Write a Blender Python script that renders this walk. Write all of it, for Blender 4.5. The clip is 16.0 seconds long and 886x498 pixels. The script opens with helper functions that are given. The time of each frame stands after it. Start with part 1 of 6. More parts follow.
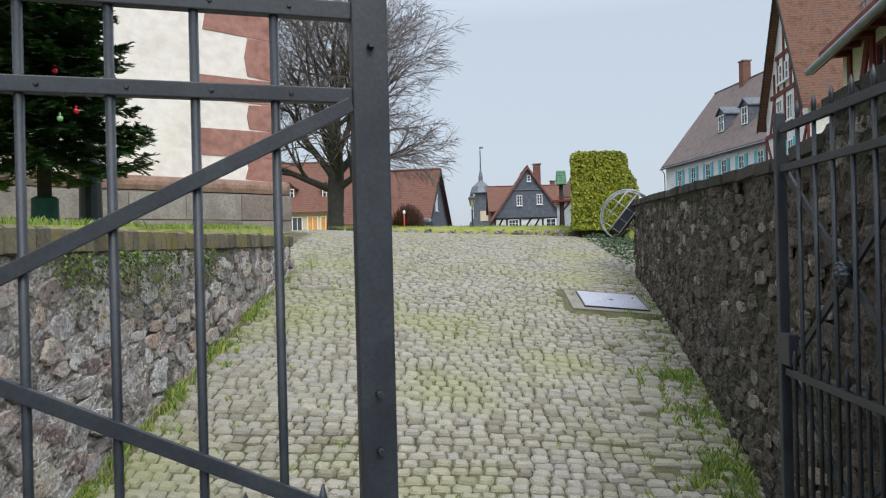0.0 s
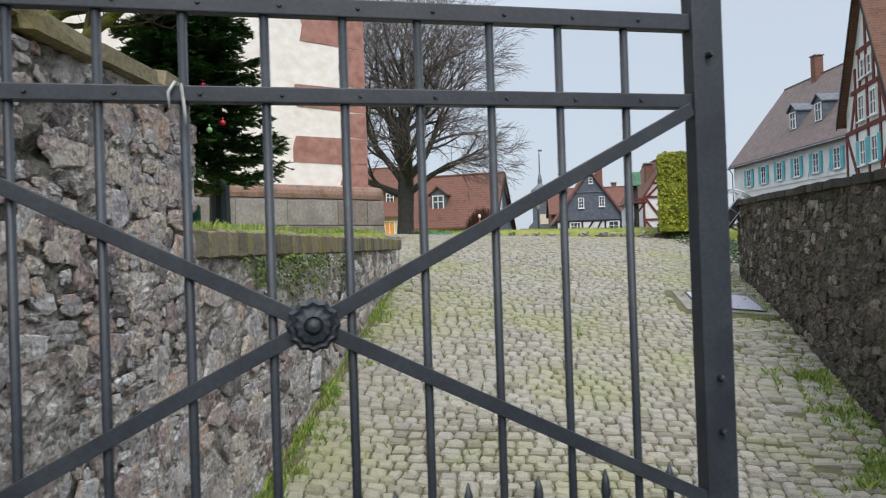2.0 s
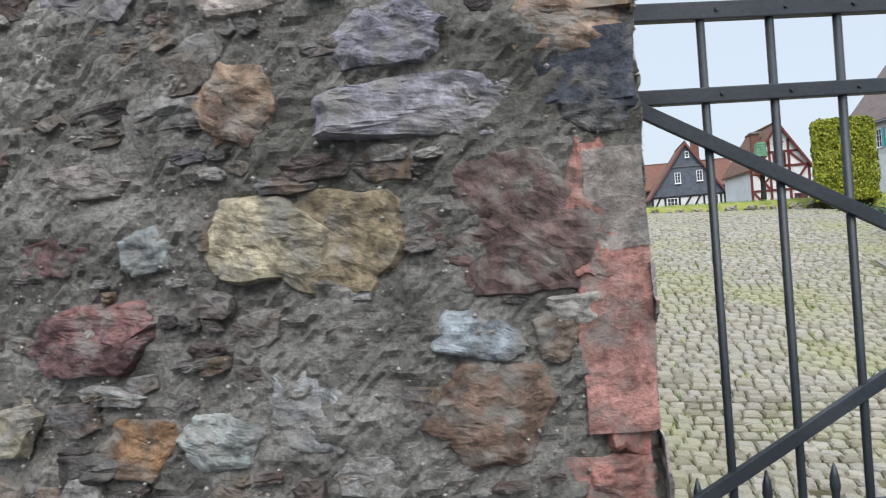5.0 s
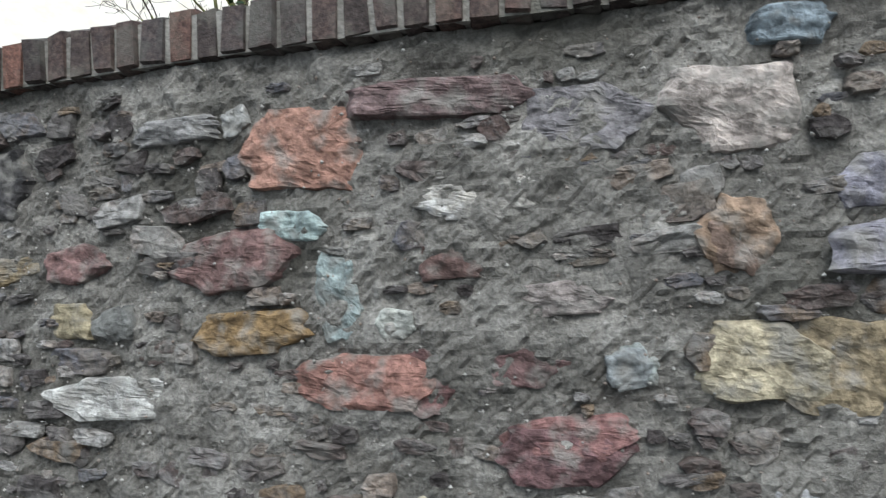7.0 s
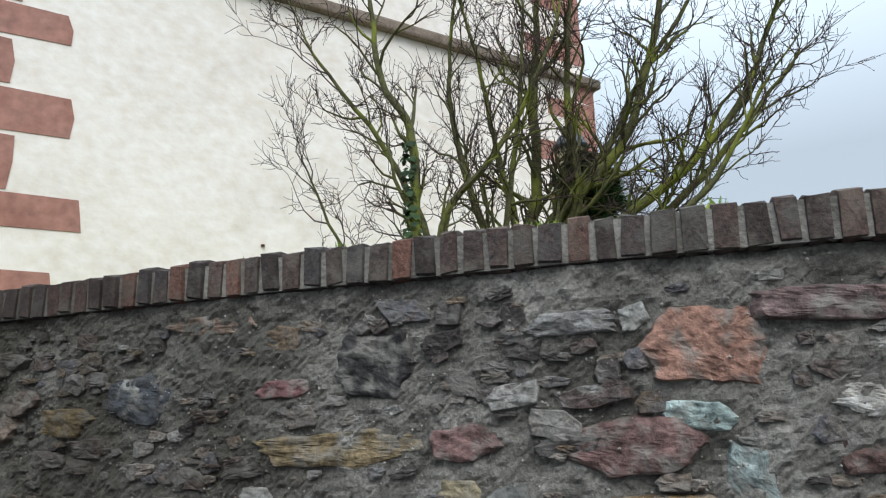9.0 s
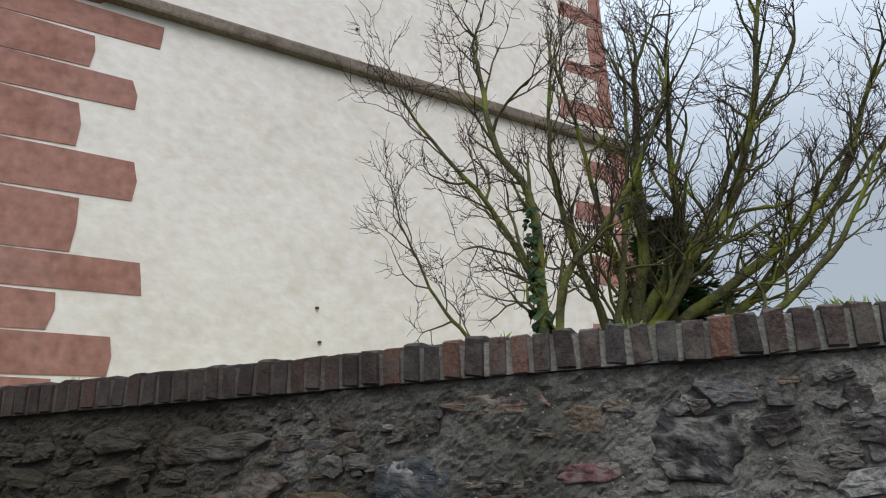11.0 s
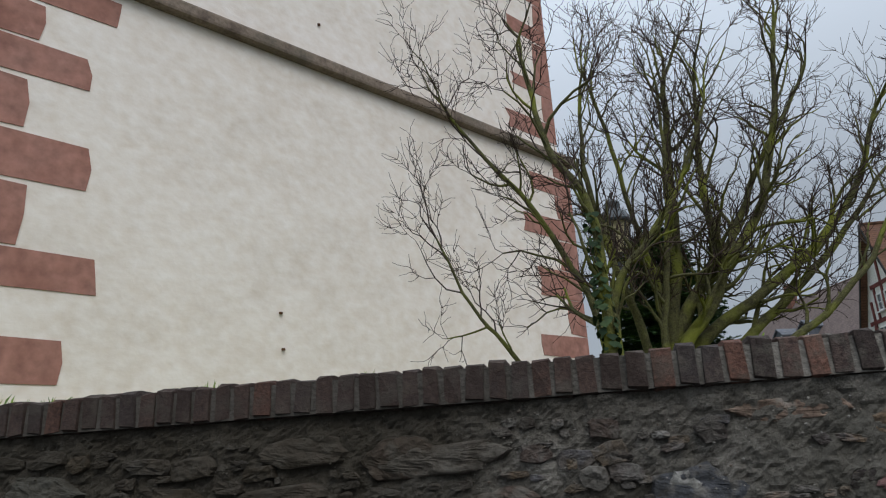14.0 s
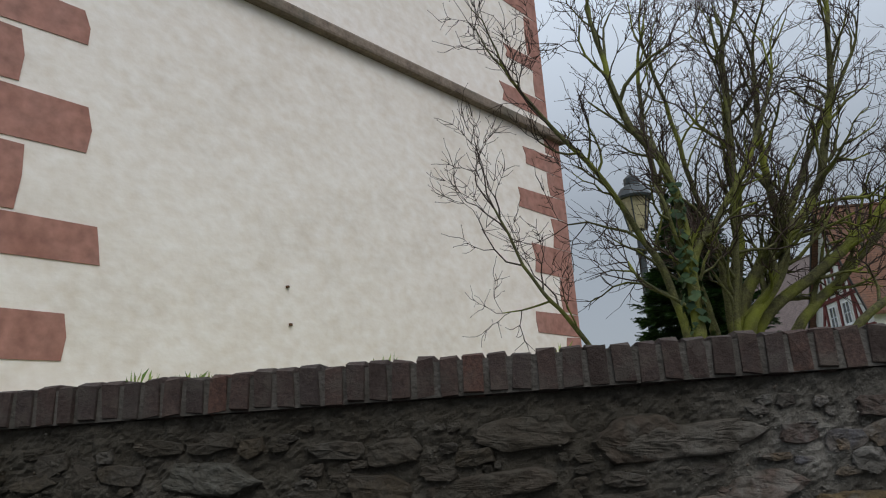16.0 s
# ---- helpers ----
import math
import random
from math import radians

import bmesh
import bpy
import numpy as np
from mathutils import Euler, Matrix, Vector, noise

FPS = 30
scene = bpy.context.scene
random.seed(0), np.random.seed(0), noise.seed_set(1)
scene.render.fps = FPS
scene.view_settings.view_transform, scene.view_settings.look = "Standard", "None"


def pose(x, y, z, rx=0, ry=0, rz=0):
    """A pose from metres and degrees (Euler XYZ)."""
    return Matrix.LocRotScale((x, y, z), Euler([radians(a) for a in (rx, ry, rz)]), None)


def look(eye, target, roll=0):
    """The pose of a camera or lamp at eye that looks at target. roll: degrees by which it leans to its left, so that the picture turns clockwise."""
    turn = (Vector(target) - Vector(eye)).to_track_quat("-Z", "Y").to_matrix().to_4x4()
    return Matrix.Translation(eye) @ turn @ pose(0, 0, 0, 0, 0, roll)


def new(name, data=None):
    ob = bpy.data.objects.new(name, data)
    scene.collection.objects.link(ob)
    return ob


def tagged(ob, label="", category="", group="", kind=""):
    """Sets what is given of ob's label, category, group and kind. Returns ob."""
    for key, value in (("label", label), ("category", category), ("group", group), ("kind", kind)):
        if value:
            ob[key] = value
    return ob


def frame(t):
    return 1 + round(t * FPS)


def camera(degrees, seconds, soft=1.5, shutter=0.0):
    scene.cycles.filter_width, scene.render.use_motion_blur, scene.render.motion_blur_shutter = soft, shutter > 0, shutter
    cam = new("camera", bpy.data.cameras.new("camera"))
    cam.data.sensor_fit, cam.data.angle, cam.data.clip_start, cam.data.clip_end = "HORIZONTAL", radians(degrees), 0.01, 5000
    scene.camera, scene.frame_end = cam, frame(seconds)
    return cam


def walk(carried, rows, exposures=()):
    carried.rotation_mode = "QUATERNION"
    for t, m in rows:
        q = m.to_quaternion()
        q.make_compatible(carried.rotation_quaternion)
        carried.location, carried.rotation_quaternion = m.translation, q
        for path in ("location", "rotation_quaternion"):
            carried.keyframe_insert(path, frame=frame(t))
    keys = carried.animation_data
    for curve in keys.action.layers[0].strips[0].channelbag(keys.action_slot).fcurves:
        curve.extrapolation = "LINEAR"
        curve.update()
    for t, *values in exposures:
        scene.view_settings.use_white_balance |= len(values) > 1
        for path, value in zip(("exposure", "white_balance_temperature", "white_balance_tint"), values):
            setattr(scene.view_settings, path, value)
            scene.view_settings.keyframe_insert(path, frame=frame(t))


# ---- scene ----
cam = camera(63.8, 16.0, soft=1.1, shutter=0.2)
EXPOSURES = [(0.0, 0.45, 6500, 9), (3.0, 0.52, 6550, 10), (4.0, 0.66, 6550, 10), (5.2, 0.74, 6450, 9), (7.3, 0.88, 6350, 6), (8.2, 0.68, 6350, 5), (9.5, 0.28, 6450, 7), (10.2, 0.12, 6500, 8), (12.3, -0.2, 6550, 9), (16.0, -0.34, 6600, 9.5)]
PATH = [
    (0, (0.019, 0.106, 1.435), (-0.03, 2.106, 1.435), -1.4),
    (0.5, (-0.104, -0.027, 1.474), (-0.139, 1.973, 1.483), -1.3),
    (1, (-0.247, -0.112, 1.464), (-0.286, 1.888, 1.478), -1.2),
    (1.5, (-0.452, -0.094, 1.431), (-0.553, 1.903, 1.438), -1.0),
    (2, (-0.683, -0.079, 1.433), (-0.885, 1.91, 1.449), -1.9),
    (2.5, (-0.896, -0.157, 1.459), (-1.169, 1.824, 1.454), -1.9),
    (3, (-1.138, -0.313, 1.423), (-1.477, 1.658, 1.447), -3.2),
    (3.5, (-1.332, -0.375, 1.452), (-1.732, 1.584, 1.425), -3.1),
    (4, (-1.644, -0.382, 1.433), (-2.076, 1.571, 1.431), -3.7),
    (4.5, (-1.88, -0.423, 1.468), (-2.329, 1.526, 1.438), -3.9),
    (5, (-2.161, -0.553, 1.496), (-2.586, 1.402, 1.481), -4.3),
    (5.2, (-2.225, -0.585, 1.512), (-2.682, 1.362, 1.491), -4.4),
    (7.3, (-3.393, -0.873, 1.768), (-3.697, 1.1, 1.889), -2.5),
    (7.5, (-3.477, -0.89, 1.781), (-3.803, 1.077, 1.936), -3.1),
    (8, (-3.758, -0.944, 1.818), (-4.129, 1.001, 2.101), -3.2),
    (8.5, (-3.975, -1.048, 1.859), (-4.368, 0.879, 2.225), -2.4),
    (9, (-4.185, -1.224, 1.927), (-4.554, 0.692, 2.366), -1.8),
    (9.5, (-4.399, -1.292, 1.936), (-4.753, 0.612, 2.437), -1.5),
    (10, (-4.726, -1.34, 1.965), (-5.097, 0.544, 2.524), -1.4),
    (10.2, (-4.828, -1.356, 1.988), (-5.209, 0.525, 2.551), -1.6),
    (12.3, (-5.738, -1.401, 2.046), (-5.887, 0.482, 2.701), -2.3),
    (12.5, (-5.812, -1.412, 2.052), (-5.938, 0.474, 2.706), -2.0),
    (13, (-6.032, -1.454, 2.078), (-6.085, 0.439, 2.721), -2.4),
    (13.5, (-6.278, -1.389, 2.072), (-6.301, 0.511, 2.698), -2.7),
    (14, (-6.548, -1.271, 2.088), (-6.553, 0.633, 2.7), -3.3),
    (14.5, (-6.814, -1.213, 2.102), (-6.789, 0.696, 2.701), -3.9),
    (15, (-7.075, -1.179, 2.144), (-7.012, 0.733, 2.726), -4.3),
    (15.5, (-7.286, -1.058, 2.144), (-7.185, 0.858, 2.709), -4.1),
    (16, (-7.505, -0.952, 2.164), (-7.364, 0.967, 2.71), -3.7),
]
walk(cam, [(t, look(eye, target, roll)) for t, eye, target, roll in PATH], exposures=EXPOSURES)

# ---- world and light: an even overcast sky ----
world = bpy.data.worlds.new("overcast")
scene.world = world
world.use_nodes = True
wn, wl = world.node_tree.nodes, world.node_tree.links
sky = wn.new("ShaderNodeTexSky")
sky.sky_type, sky.sun_disc = "NISHITA", False
sky.sun_elevation, sky.sun_rotation = radians(49), radians(162)
sky.air_density, sky.dust_density, sky.ozone_density = 1.0, 3.0, 1.0
cloud = wn.new("ShaderNodeMix")
cloud.data_type = "RGBA"
cloud.inputs[0].default_value = 0.82
cloud.inputs[7].default_value = (5.0, 5.6, 6.4, 1)
wl.new(sky.outputs[0], cloud.inputs[6])
# brighter overhead than at the horizon, as under an even cloud cover
coord, split, lift = wn.new("ShaderNodeTexCoord"), wn.new("ShaderNodeSeparateXYZ"), wn.new("ShaderNodeMapRange")
wl.new(coord.outputs["Generated"], split.inputs[0])
wl.new(split.outputs[2], lift.inputs[0])
lift.inputs[1].default_value, lift.inputs[2].default_value, lift.inputs[3].default_value, lift.inputs[4].default_value = 0.3, 1.0, 1.0, 3.7
grade = wn.new("ShaderNodeVectorMath")
grade.operation = "SCALE"
wl.new(cloud.outputs[2], grade.inputs[0])
wl.new(lift.outputs[0], grade.inputs["Scale"])
wl.new(grade.outputs[0], wn["Background"].inputs[0])
wn["Background"].inputs[1].default_value = 0.095
sun = new("sun", bpy.data.lights.new("sun", "SUN"))
sun.data.energy, sun.data.angle, sun.data.color = 1.25, radians(40), (1.0, 0.98, 0.95)
sun.matrix_world = look((3, -9, 11), (0, 0, 0))


# ---- materials ----
def mat(name, colours, scale=6.0, rough=0.85, bump=0.3, fine=60.0, metal=0.0, vary="", dist=0.02, spec=0.3, stains=None, stretch=(1, 1, 1), painted_dim=None, grit=0.0):
    """A procedural surface: a ramp of colours over coarse noise, fine grain, relief, and optional variation by piece."""
    m = bpy.data.materials.new(name)
    m.use_nodes = True
    n, l = m.node_tree.nodes, m.node_tree.links
    b = n["Principled BSDF"]
    geo = n.new("ShaderNodeNewGeometry")
    mapping = n.new("ShaderNodeMapping")
    mapping.inputs["Scale"].default_value = stretch
    l.new(geo.outputs["Position"], mapping.inputs[0])
    big, small = n.new("ShaderNodeTexNoise"), n.new("ShaderNodeTexNoise")
    big.inputs["Scale"].default_value, big.inputs["Detail"].default_value = scale, 6
    small.inputs["Scale"].default_value, small.inputs["Detail"].default_value = fine, 4
    for x in (big, small):
        l.new(mapping.outputs[0], x.inputs["Vector"])
    ramp = n.new("ShaderNodeValToRGB")
    e = ramp.color_ramp.elements
    while len(e) < len(colours):
        e.new(0.5)
    for k, c in enumerate(colours):
        e[k].position = 0.3 + 0.4 * k / max(1, len(colours) - 1)
        e[k].color = (*c, 1)
    fac = big.outputs[0]
    if vary:
        src = n.new("ShaderNodeObjectInfo").outputs["Random"] if vary == "object" else geo.outputs["Random Per Island"]
        mix = n.new("ShaderNodeMath")
        mix.operation = "MULTIPLY_ADD"
        mix.inputs[1].default_value = 0.25
        l.new(big.outputs[0], mix.inputs[0])
        ma = n.new("ShaderNodeMath")
        ma.operation = "MULTIPLY_ADD"
        ma.inputs[1].default_value, ma.inputs[2].default_value = 0.46, 0.15
        l.new(src, ma.inputs[0])
        l.new(ma.outputs[0], mix.inputs[2])
        fac = mix.outputs[0]
    l.new(fac, ramp.inputs[0])
    grain = n.new("ShaderNodeMix")
    grain.data_type, grain.blend_type = "RGBA", "OVERLAY"
    grain.inputs[0].default_value = 0.55
    l.new(ramp.outputs[0], grain.inputs[6])
    speck = small.outputs[0]
    if grit:
        for x in (big, small):
            x.inputs["Detail"].default_value, x.inputs["Roughness"].default_value = 9, 0.68
        # hard, gravelly contrast in the fine grain
        hard = n.new("ShaderNodeMapRange")
        hard.inputs[1].default_value, hard.inputs[2].default_value = 0.5 - 0.22 / grit, 0.5 + 0.22 / grit
        hard.inputs[3].default_value, hard.inputs[4].default_value = 0.08, 0.92
        l.new(small.outputs[0], hard.inputs[0])
        speck = hard.outputs[0]
        grain.inputs[0].default_value = 0.75
    l.new(speck, grain.inputs[7])
    out = grain.outputs[2]
    if stains:
        colour, amount, at_scale = stains
        st = n.new("ShaderNodeTexNoise")
        st.inputs["Scale"].default_value, st.inputs["Detail"].default_value = at_scale, 5
        l.new(geo.outputs["Position"], st.inputs["Vector"])
        sr = n.new("ShaderNodeMapRange")
        sr.inputs[1].default_value, sr.inputs[2].default_value, sr.inputs[4].default_value = 0.48, 0.66, amount
        l.new(st.outputs[0], sr.inputs[0])
        sm = n.new("ShaderNodeMix")
        sm.data_type = "RGBA"
        sm.inputs[7].default_value = (*colour, 1)
        l.new(sr.outputs[0], sm.inputs[0])
        l.new(out, sm.inputs[6])
        out = sm.outputs[2]
    if painted_dim:
        # dimmer exposure put into the colour of the west stretch, with a ragged edge
        colour, amount, edge = painted_dim
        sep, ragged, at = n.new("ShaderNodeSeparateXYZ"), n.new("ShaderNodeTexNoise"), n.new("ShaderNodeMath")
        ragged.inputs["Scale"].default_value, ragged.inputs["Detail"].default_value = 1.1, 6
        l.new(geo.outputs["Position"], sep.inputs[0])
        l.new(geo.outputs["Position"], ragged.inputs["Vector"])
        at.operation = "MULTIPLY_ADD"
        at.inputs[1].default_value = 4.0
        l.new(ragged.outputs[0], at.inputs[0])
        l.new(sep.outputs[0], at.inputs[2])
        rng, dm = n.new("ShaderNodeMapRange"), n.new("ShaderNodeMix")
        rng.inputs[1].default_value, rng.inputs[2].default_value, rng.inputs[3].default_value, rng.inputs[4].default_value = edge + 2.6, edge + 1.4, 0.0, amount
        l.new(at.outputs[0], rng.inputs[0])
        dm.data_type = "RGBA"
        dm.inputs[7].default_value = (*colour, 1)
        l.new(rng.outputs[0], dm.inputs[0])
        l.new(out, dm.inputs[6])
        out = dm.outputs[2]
    l.new(out, b.inputs["Base Color"])
    b.inputs["Roughness"].default_value, b.inputs["Metallic"].default_value = rough, metal
    b.inputs["Specular IOR Level"].default_value = spec
    if bump:
        add = n.new("ShaderNodeMath")
        add.operation = "MULTIPLY_ADD"
        add.inputs[1].default_value = 0.5
        l.new(small.outputs[0], add.inputs[0])
        l.new(big.outputs[0], add.inputs[2])
        bp = n.new("ShaderNodeBump")
        bp.inputs["Strength"].default_value, bp.inputs["Distance"].default_value = bump, dist
        l.new(add.outputs[0], bp.inputs["Height"])
        l.new(bp.outputs[0], b.inputs["Normal"])
    return m


# street wall's west end darkened in the colour, in place of lower exposure
PAINTED_DIM = ((0.033, 0.027, 0.017), 0.86, -6.0)
RUBBLE = [(0.05, 0.042, 0.04), (0.14, 0.129, 0.122), (0.09, 0.062, 0.054), (0.19, 0.182, 0.175), (0.155, 0.11, 0.07), (0.115, 0.115, 0.127), (0.18, 0.143, 0.115), (0.27, 0.26, 0.245)]
PALE_RUBBLE = [(0.11, 0.095, 0.09), (0.34, 0.318, 0.305), (0.19, 0.15, 0.135), (0.52, 0.51, 0.49), (0.42, 0.285, 0.20), (0.30, 0.28, 0.29), (0.62, 0.60, 0.57), (0.15, 0.11, 0.10), (0.38, 0.30, 0.275), (0.46, 0.40, 0.33)]
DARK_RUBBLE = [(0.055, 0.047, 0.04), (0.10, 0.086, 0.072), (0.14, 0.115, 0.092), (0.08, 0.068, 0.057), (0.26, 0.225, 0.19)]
M_MORTAR = mat("grey_lime_mortar", [(0.075, 0.07, 0.062), (0.185, 0.175, 0.157), (0.33, 0.315, 0.287)], 5, 0.95, 0.9, 85, dist=0.03, stains=((0.06, 0.057, 0.046), 0.7, 1.5), painted_dim=PAINTED_DIM, grit=0.9)
M_MORTAR_IN = mat("pale_lime_mortar", [(0.09, 0.08, 0.068), (0.36, 0.33, 0.295), (0.60, 0.56, 0.515)], 7, 0.95, 1.0, 50, dist=0.03, stains=((0.08, 0.075, 0.055), 0.75, 1.6), grit=1.3)
M_MORTAR_DARK = mat("dark_brown_mortar", [(0.042, 0.036, 0.029), (0.095, 0.081, 0.065), (0.145, 0.125, 0.10)], 5, 0.9, 1.0, 45, dist=0.035, stains=((0.04, 0.05, 0.02), 0.7, 1.2), grit=1.3)
M_STONE = mat("rubble_stone", RUBBLE, 9, 0.85, 1.0, 45, vary="object", dist=0.03, stains=((0.19, 0.18, 0.162), 0.7, 9), painted_dim=PAINTED_DIM, grit=1.3)
M_STONE_J = mat("rubble_stone_far", RUBBLE, 9, 0.85, 1.0, 45, vary="island", dist=0.03, stains=((0.19, 0.18, 0.162), 0.7, 9), painted_dim=PAINTED_DIM, grit=1.3)
M_STONE_IN = mat("pale_rubble_stone", PALE_RUBBLE, 8, 0.85, 1.0, 45, vary="object", dist=0.03, stains=((0.46, 0.435, 0.405), 0.6, 7), grit=1.3)
M_STONE_IN_J = mat("pale_rubble_stone_far", PALE_RUBBLE, 8, 0.85, 1.0, 45, vary="island", dist=0.03, stains=((0.46, 0.435, 0.405), 0.6, 7), grit=1.3)
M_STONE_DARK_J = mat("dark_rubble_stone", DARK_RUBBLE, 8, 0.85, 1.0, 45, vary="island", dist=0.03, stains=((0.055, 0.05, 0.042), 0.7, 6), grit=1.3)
COBBLE = [(0.175, 0.158, 0.12), (0.265, 0.243, 0.19), (0.215, 0.2, 0.165), (0.295, 0.272, 0.222), (0.235, 0.22, 0.16), (0.26, 0.243, 0.208)]
M_COBBLE = mat("granite_cobble", COBBLE, 5, 0.7, 0.4, 90, vary="object", stains=((0.23, 0.235, 0.09), 0.55, 0.8))
M_COBBLE_J = mat("granite_cobble_far", COBBLE, 5, 0.7, 0.4, 90, vary="island", stains=((0.23, 0.235, 0.09), 0.55, 0.8))
M_JOINT = mat("mossy_joint_soil", [(0.05, 0.045, 0.025), (0.10, 0.095, 0.045), (0.13, 0.11, 0.075)], 3, 0.95, 0.8, 60)
M_LAWN = mat("winter_lawn", [(0.12, 0.15, 0.03), (0.22, 0.24, 0.05), (0.26, 0.24, 0.09)], 3, 0.95, 0.8, 60)
M_GRASS = mat("grass_blades", [(0.10, 0.17, 0.03), (0.19, 0.29, 0.05), (0.32, 0.34, 0.10)], 5, 0.8, 0, 30, vary="island")
M_ASPHALT = mat("road_asphalt", [(0.04, 0.04, 0.04), (0.06, 0.06, 0.058)], 4, 0.9, 0.4, 120)
M_BRICK = mat("old_clinker_brick", [(0.04, 0.03, 0.027), (0.075, 0.053, 0.046), (0.05, 0.044, 0.043), (0.085, 0.054, 0.045), (0.06, 0.042, 0.037), (0.13, 0.065, 0.048)], 12, 0.85, 0.6, 70, vary="object", stains=((0.13, 0.125, 0.105), 0.5, 12), painted_dim=((0.028, 0.017, 0.013), 0.6, -5.8), grit=1.3)
M_IRON = mat("painted_wrought_iron", [(0.013, 0.016, 0.021), (0.021, 0.026, 0.032), (0.03, 0.035, 0.04)], 7, 0.5, 0.25, 90, spec=0.5, dist=0.004)
M_RUST = mat("rusty_iron", [(0.05, 0.03, 0.02), (0.14, 0.065, 0.03)], 20, 0.85, 0.4, 90)
M_PLASTER = mat("white_lime_plaster", [(0.74, 0.685, 0.625), (0.79, 0.735, 0.675), (0.82, 0.77, 0.715)], 1.2, 0.9, 0.3, 5, dist=0.05, stretch=(1, 1, 1.4))
M_LEDGE = mat("weathered_ledge_stone", [(0.13, 0.10, 0.08), (0.22, 0.175, 0.14), (0.19, 0.155, 0.13)], 3, 0.9, 0.5, 20, stains=((0.08, 0.075, 0.055), 0.6, 1.5))
M_QUOIN = mat("painted_sandstone_quoin", [(0.29, 0.14, 0.11), (0.35, 0.18, 0.145), (0.32, 0.175, 0.145)], 1.6, 0.9, 0.25, 7)
M_SAND = mat("red_sandstone_ledge", [(0.20, 0.13, 0.10), (0.32, 0.20, 0.155), (0.27, 0.2, 0.16)], 3, 0.9, 0.5, 30, stains=((0.09, 0.085, 0.065), 0.7, 2))
M_PLINTH_BLOCK = mat("plinth_block_stone", [(0.17, 0.15, 0.14), (0.24, 0.215, 0.20), (0.29, 0.265, 0.245), (0.22, 0.18, 0.16)], 2, 0.9, 0.5, 24, vary="object", stains=((0.12, 0.11, 0.095), 0.5, 3))
M_PLINTH = mat("grey_plinth_stone", [(0.15, 0.135, 0.125), (0.22, 0.20, 0.185), (0.27, 0.25, 0.235)], 2, 0.9, 0.5, 30)


# ---- building helpers ----
def part(name, bm, material, parent, label=""):
    """Links a bmesh as one mesh object under a thing or a part."""
    me = bpy.data.meshes.new(name)
    bm.to_mesh(me)
    bm.free()
    me.materials.append(material)
    ob = new(name, me)
    ob.parent = parent
    if label:
        tagged(ob, label)
    return ob


def raw(name, verts, faces, material, parent=None, label="", smooth=False):
    me = bpy.data.meshes.new(name)
    me.from_pydata([tuple(v) for v in verts], [], faces)
    me.materials.append(material)
    if smooth:
        me.shade_smooth()
    me.update()
    ob = new(name, me)
    ob.parent = parent
    if label:
        tagged(ob, label)
    return ob


def thing(name, label, category, group="", kind="", at=(0, 0, 0)):
    ob = new(name)
    ob.location = at
    return tagged(ob, label, category, group, kind)


def box(bm, centre, size, m=None, bevel=0.0):
    """Adds a box, bevelled if asked, to bm."""
    mm = Matrix.Translation(centre) @ (m or Matrix()) @ Matrix.Diagonal((*size, 1))
    made = bmesh.ops.create_cube(bm, size=1, matrix=mm)["verts"]
    if bevel:
        edges = list({e for v in made for e in v.link_edges})
        bmesh.ops.bevel(bm, geom=edges, offset=bevel, segments=2, affect="EDGES", profile=0.6)
    return bm


def boxed(*args, **kw):
    return box(bmesh.new(), *args, **kw)


def beam(bm, a, b, w, h, up=(0, 0, 1), bevel=0.0):
    """A bar from a to b, w wide and h high."""
    a, b = Vector(a), Vector(b)
    d = (b - a).normalized()
    s = d.cross(Vector(up)).normalized()
    u = s.cross(d)
    m = Matrix((s, d, u)).transposed().to_4x4()
    return box(bm, (a + b) / 2, (w, (b - a).length, h), m, bevel)


def tube(bm, pts, radii, sides=6, cap=True):
    """A round limb through points."""
    rings = []
    prev = None
    for k, p in enumerate(pts):
        p = Vector(p)
        q0, q1 = Vector(pts[max(0, k - 1)]), Vector(pts[min(len(pts) - 1, k + 1)])
        d = (q1 - q0).normalized()
        if prev is None:
            ref = Vector((1, 0, 0)) if abs(d.x) < 0.9 else Vector((0, 1, 0))
        else:
            ref = prev
        s = (ref - d * ref.dot(d)).normalized()
        prev = s
        t = d.cross(s)
        rings.append([bm.verts.new(p + (s * math.cos(a) + t * math.sin(a)) * radii[k]) for a in (2 * math.pi * j / sides for j in range(sides))])
    for r0, r1 in zip(rings, rings[1:]):
        for j in range(sides):
            f = bm.faces.new((r0[j], r0[(j + 1) % sides], r1[(j + 1) % sides], r1[j]))
            f.smooth = True
    if cap:
        bm.faces.new(rings[0][::-1])
        bm.faces.new(rings[-1])
    return bm


def lathe(bm, profile, sides=16, at=(0, 0, 0)):
    """A turned shape from (radius, height) pairs."""
    x, y, z = at
    rings = [[bm.verts.new((x + r * math.cos(2 * math.pi * j / sides), y + r * math.sin(2 * math.pi * j / sides), z + h)) for j in range(sides)] for r, h in profile]
    for r0, r1 in zip(rings, rings[1:]):
        for j in range(sides):
            bm.faces.new((r0[j], r0[(j + 1) % sides], r1[(j + 1) % sides], r1[j]))
    bm.faces.new(rings[0][::-1])
    bm.faces.new(rings[-1])
    return bm


def lerp_at(x, xs, ys):
    return float(np.interp(x, xs, ys))


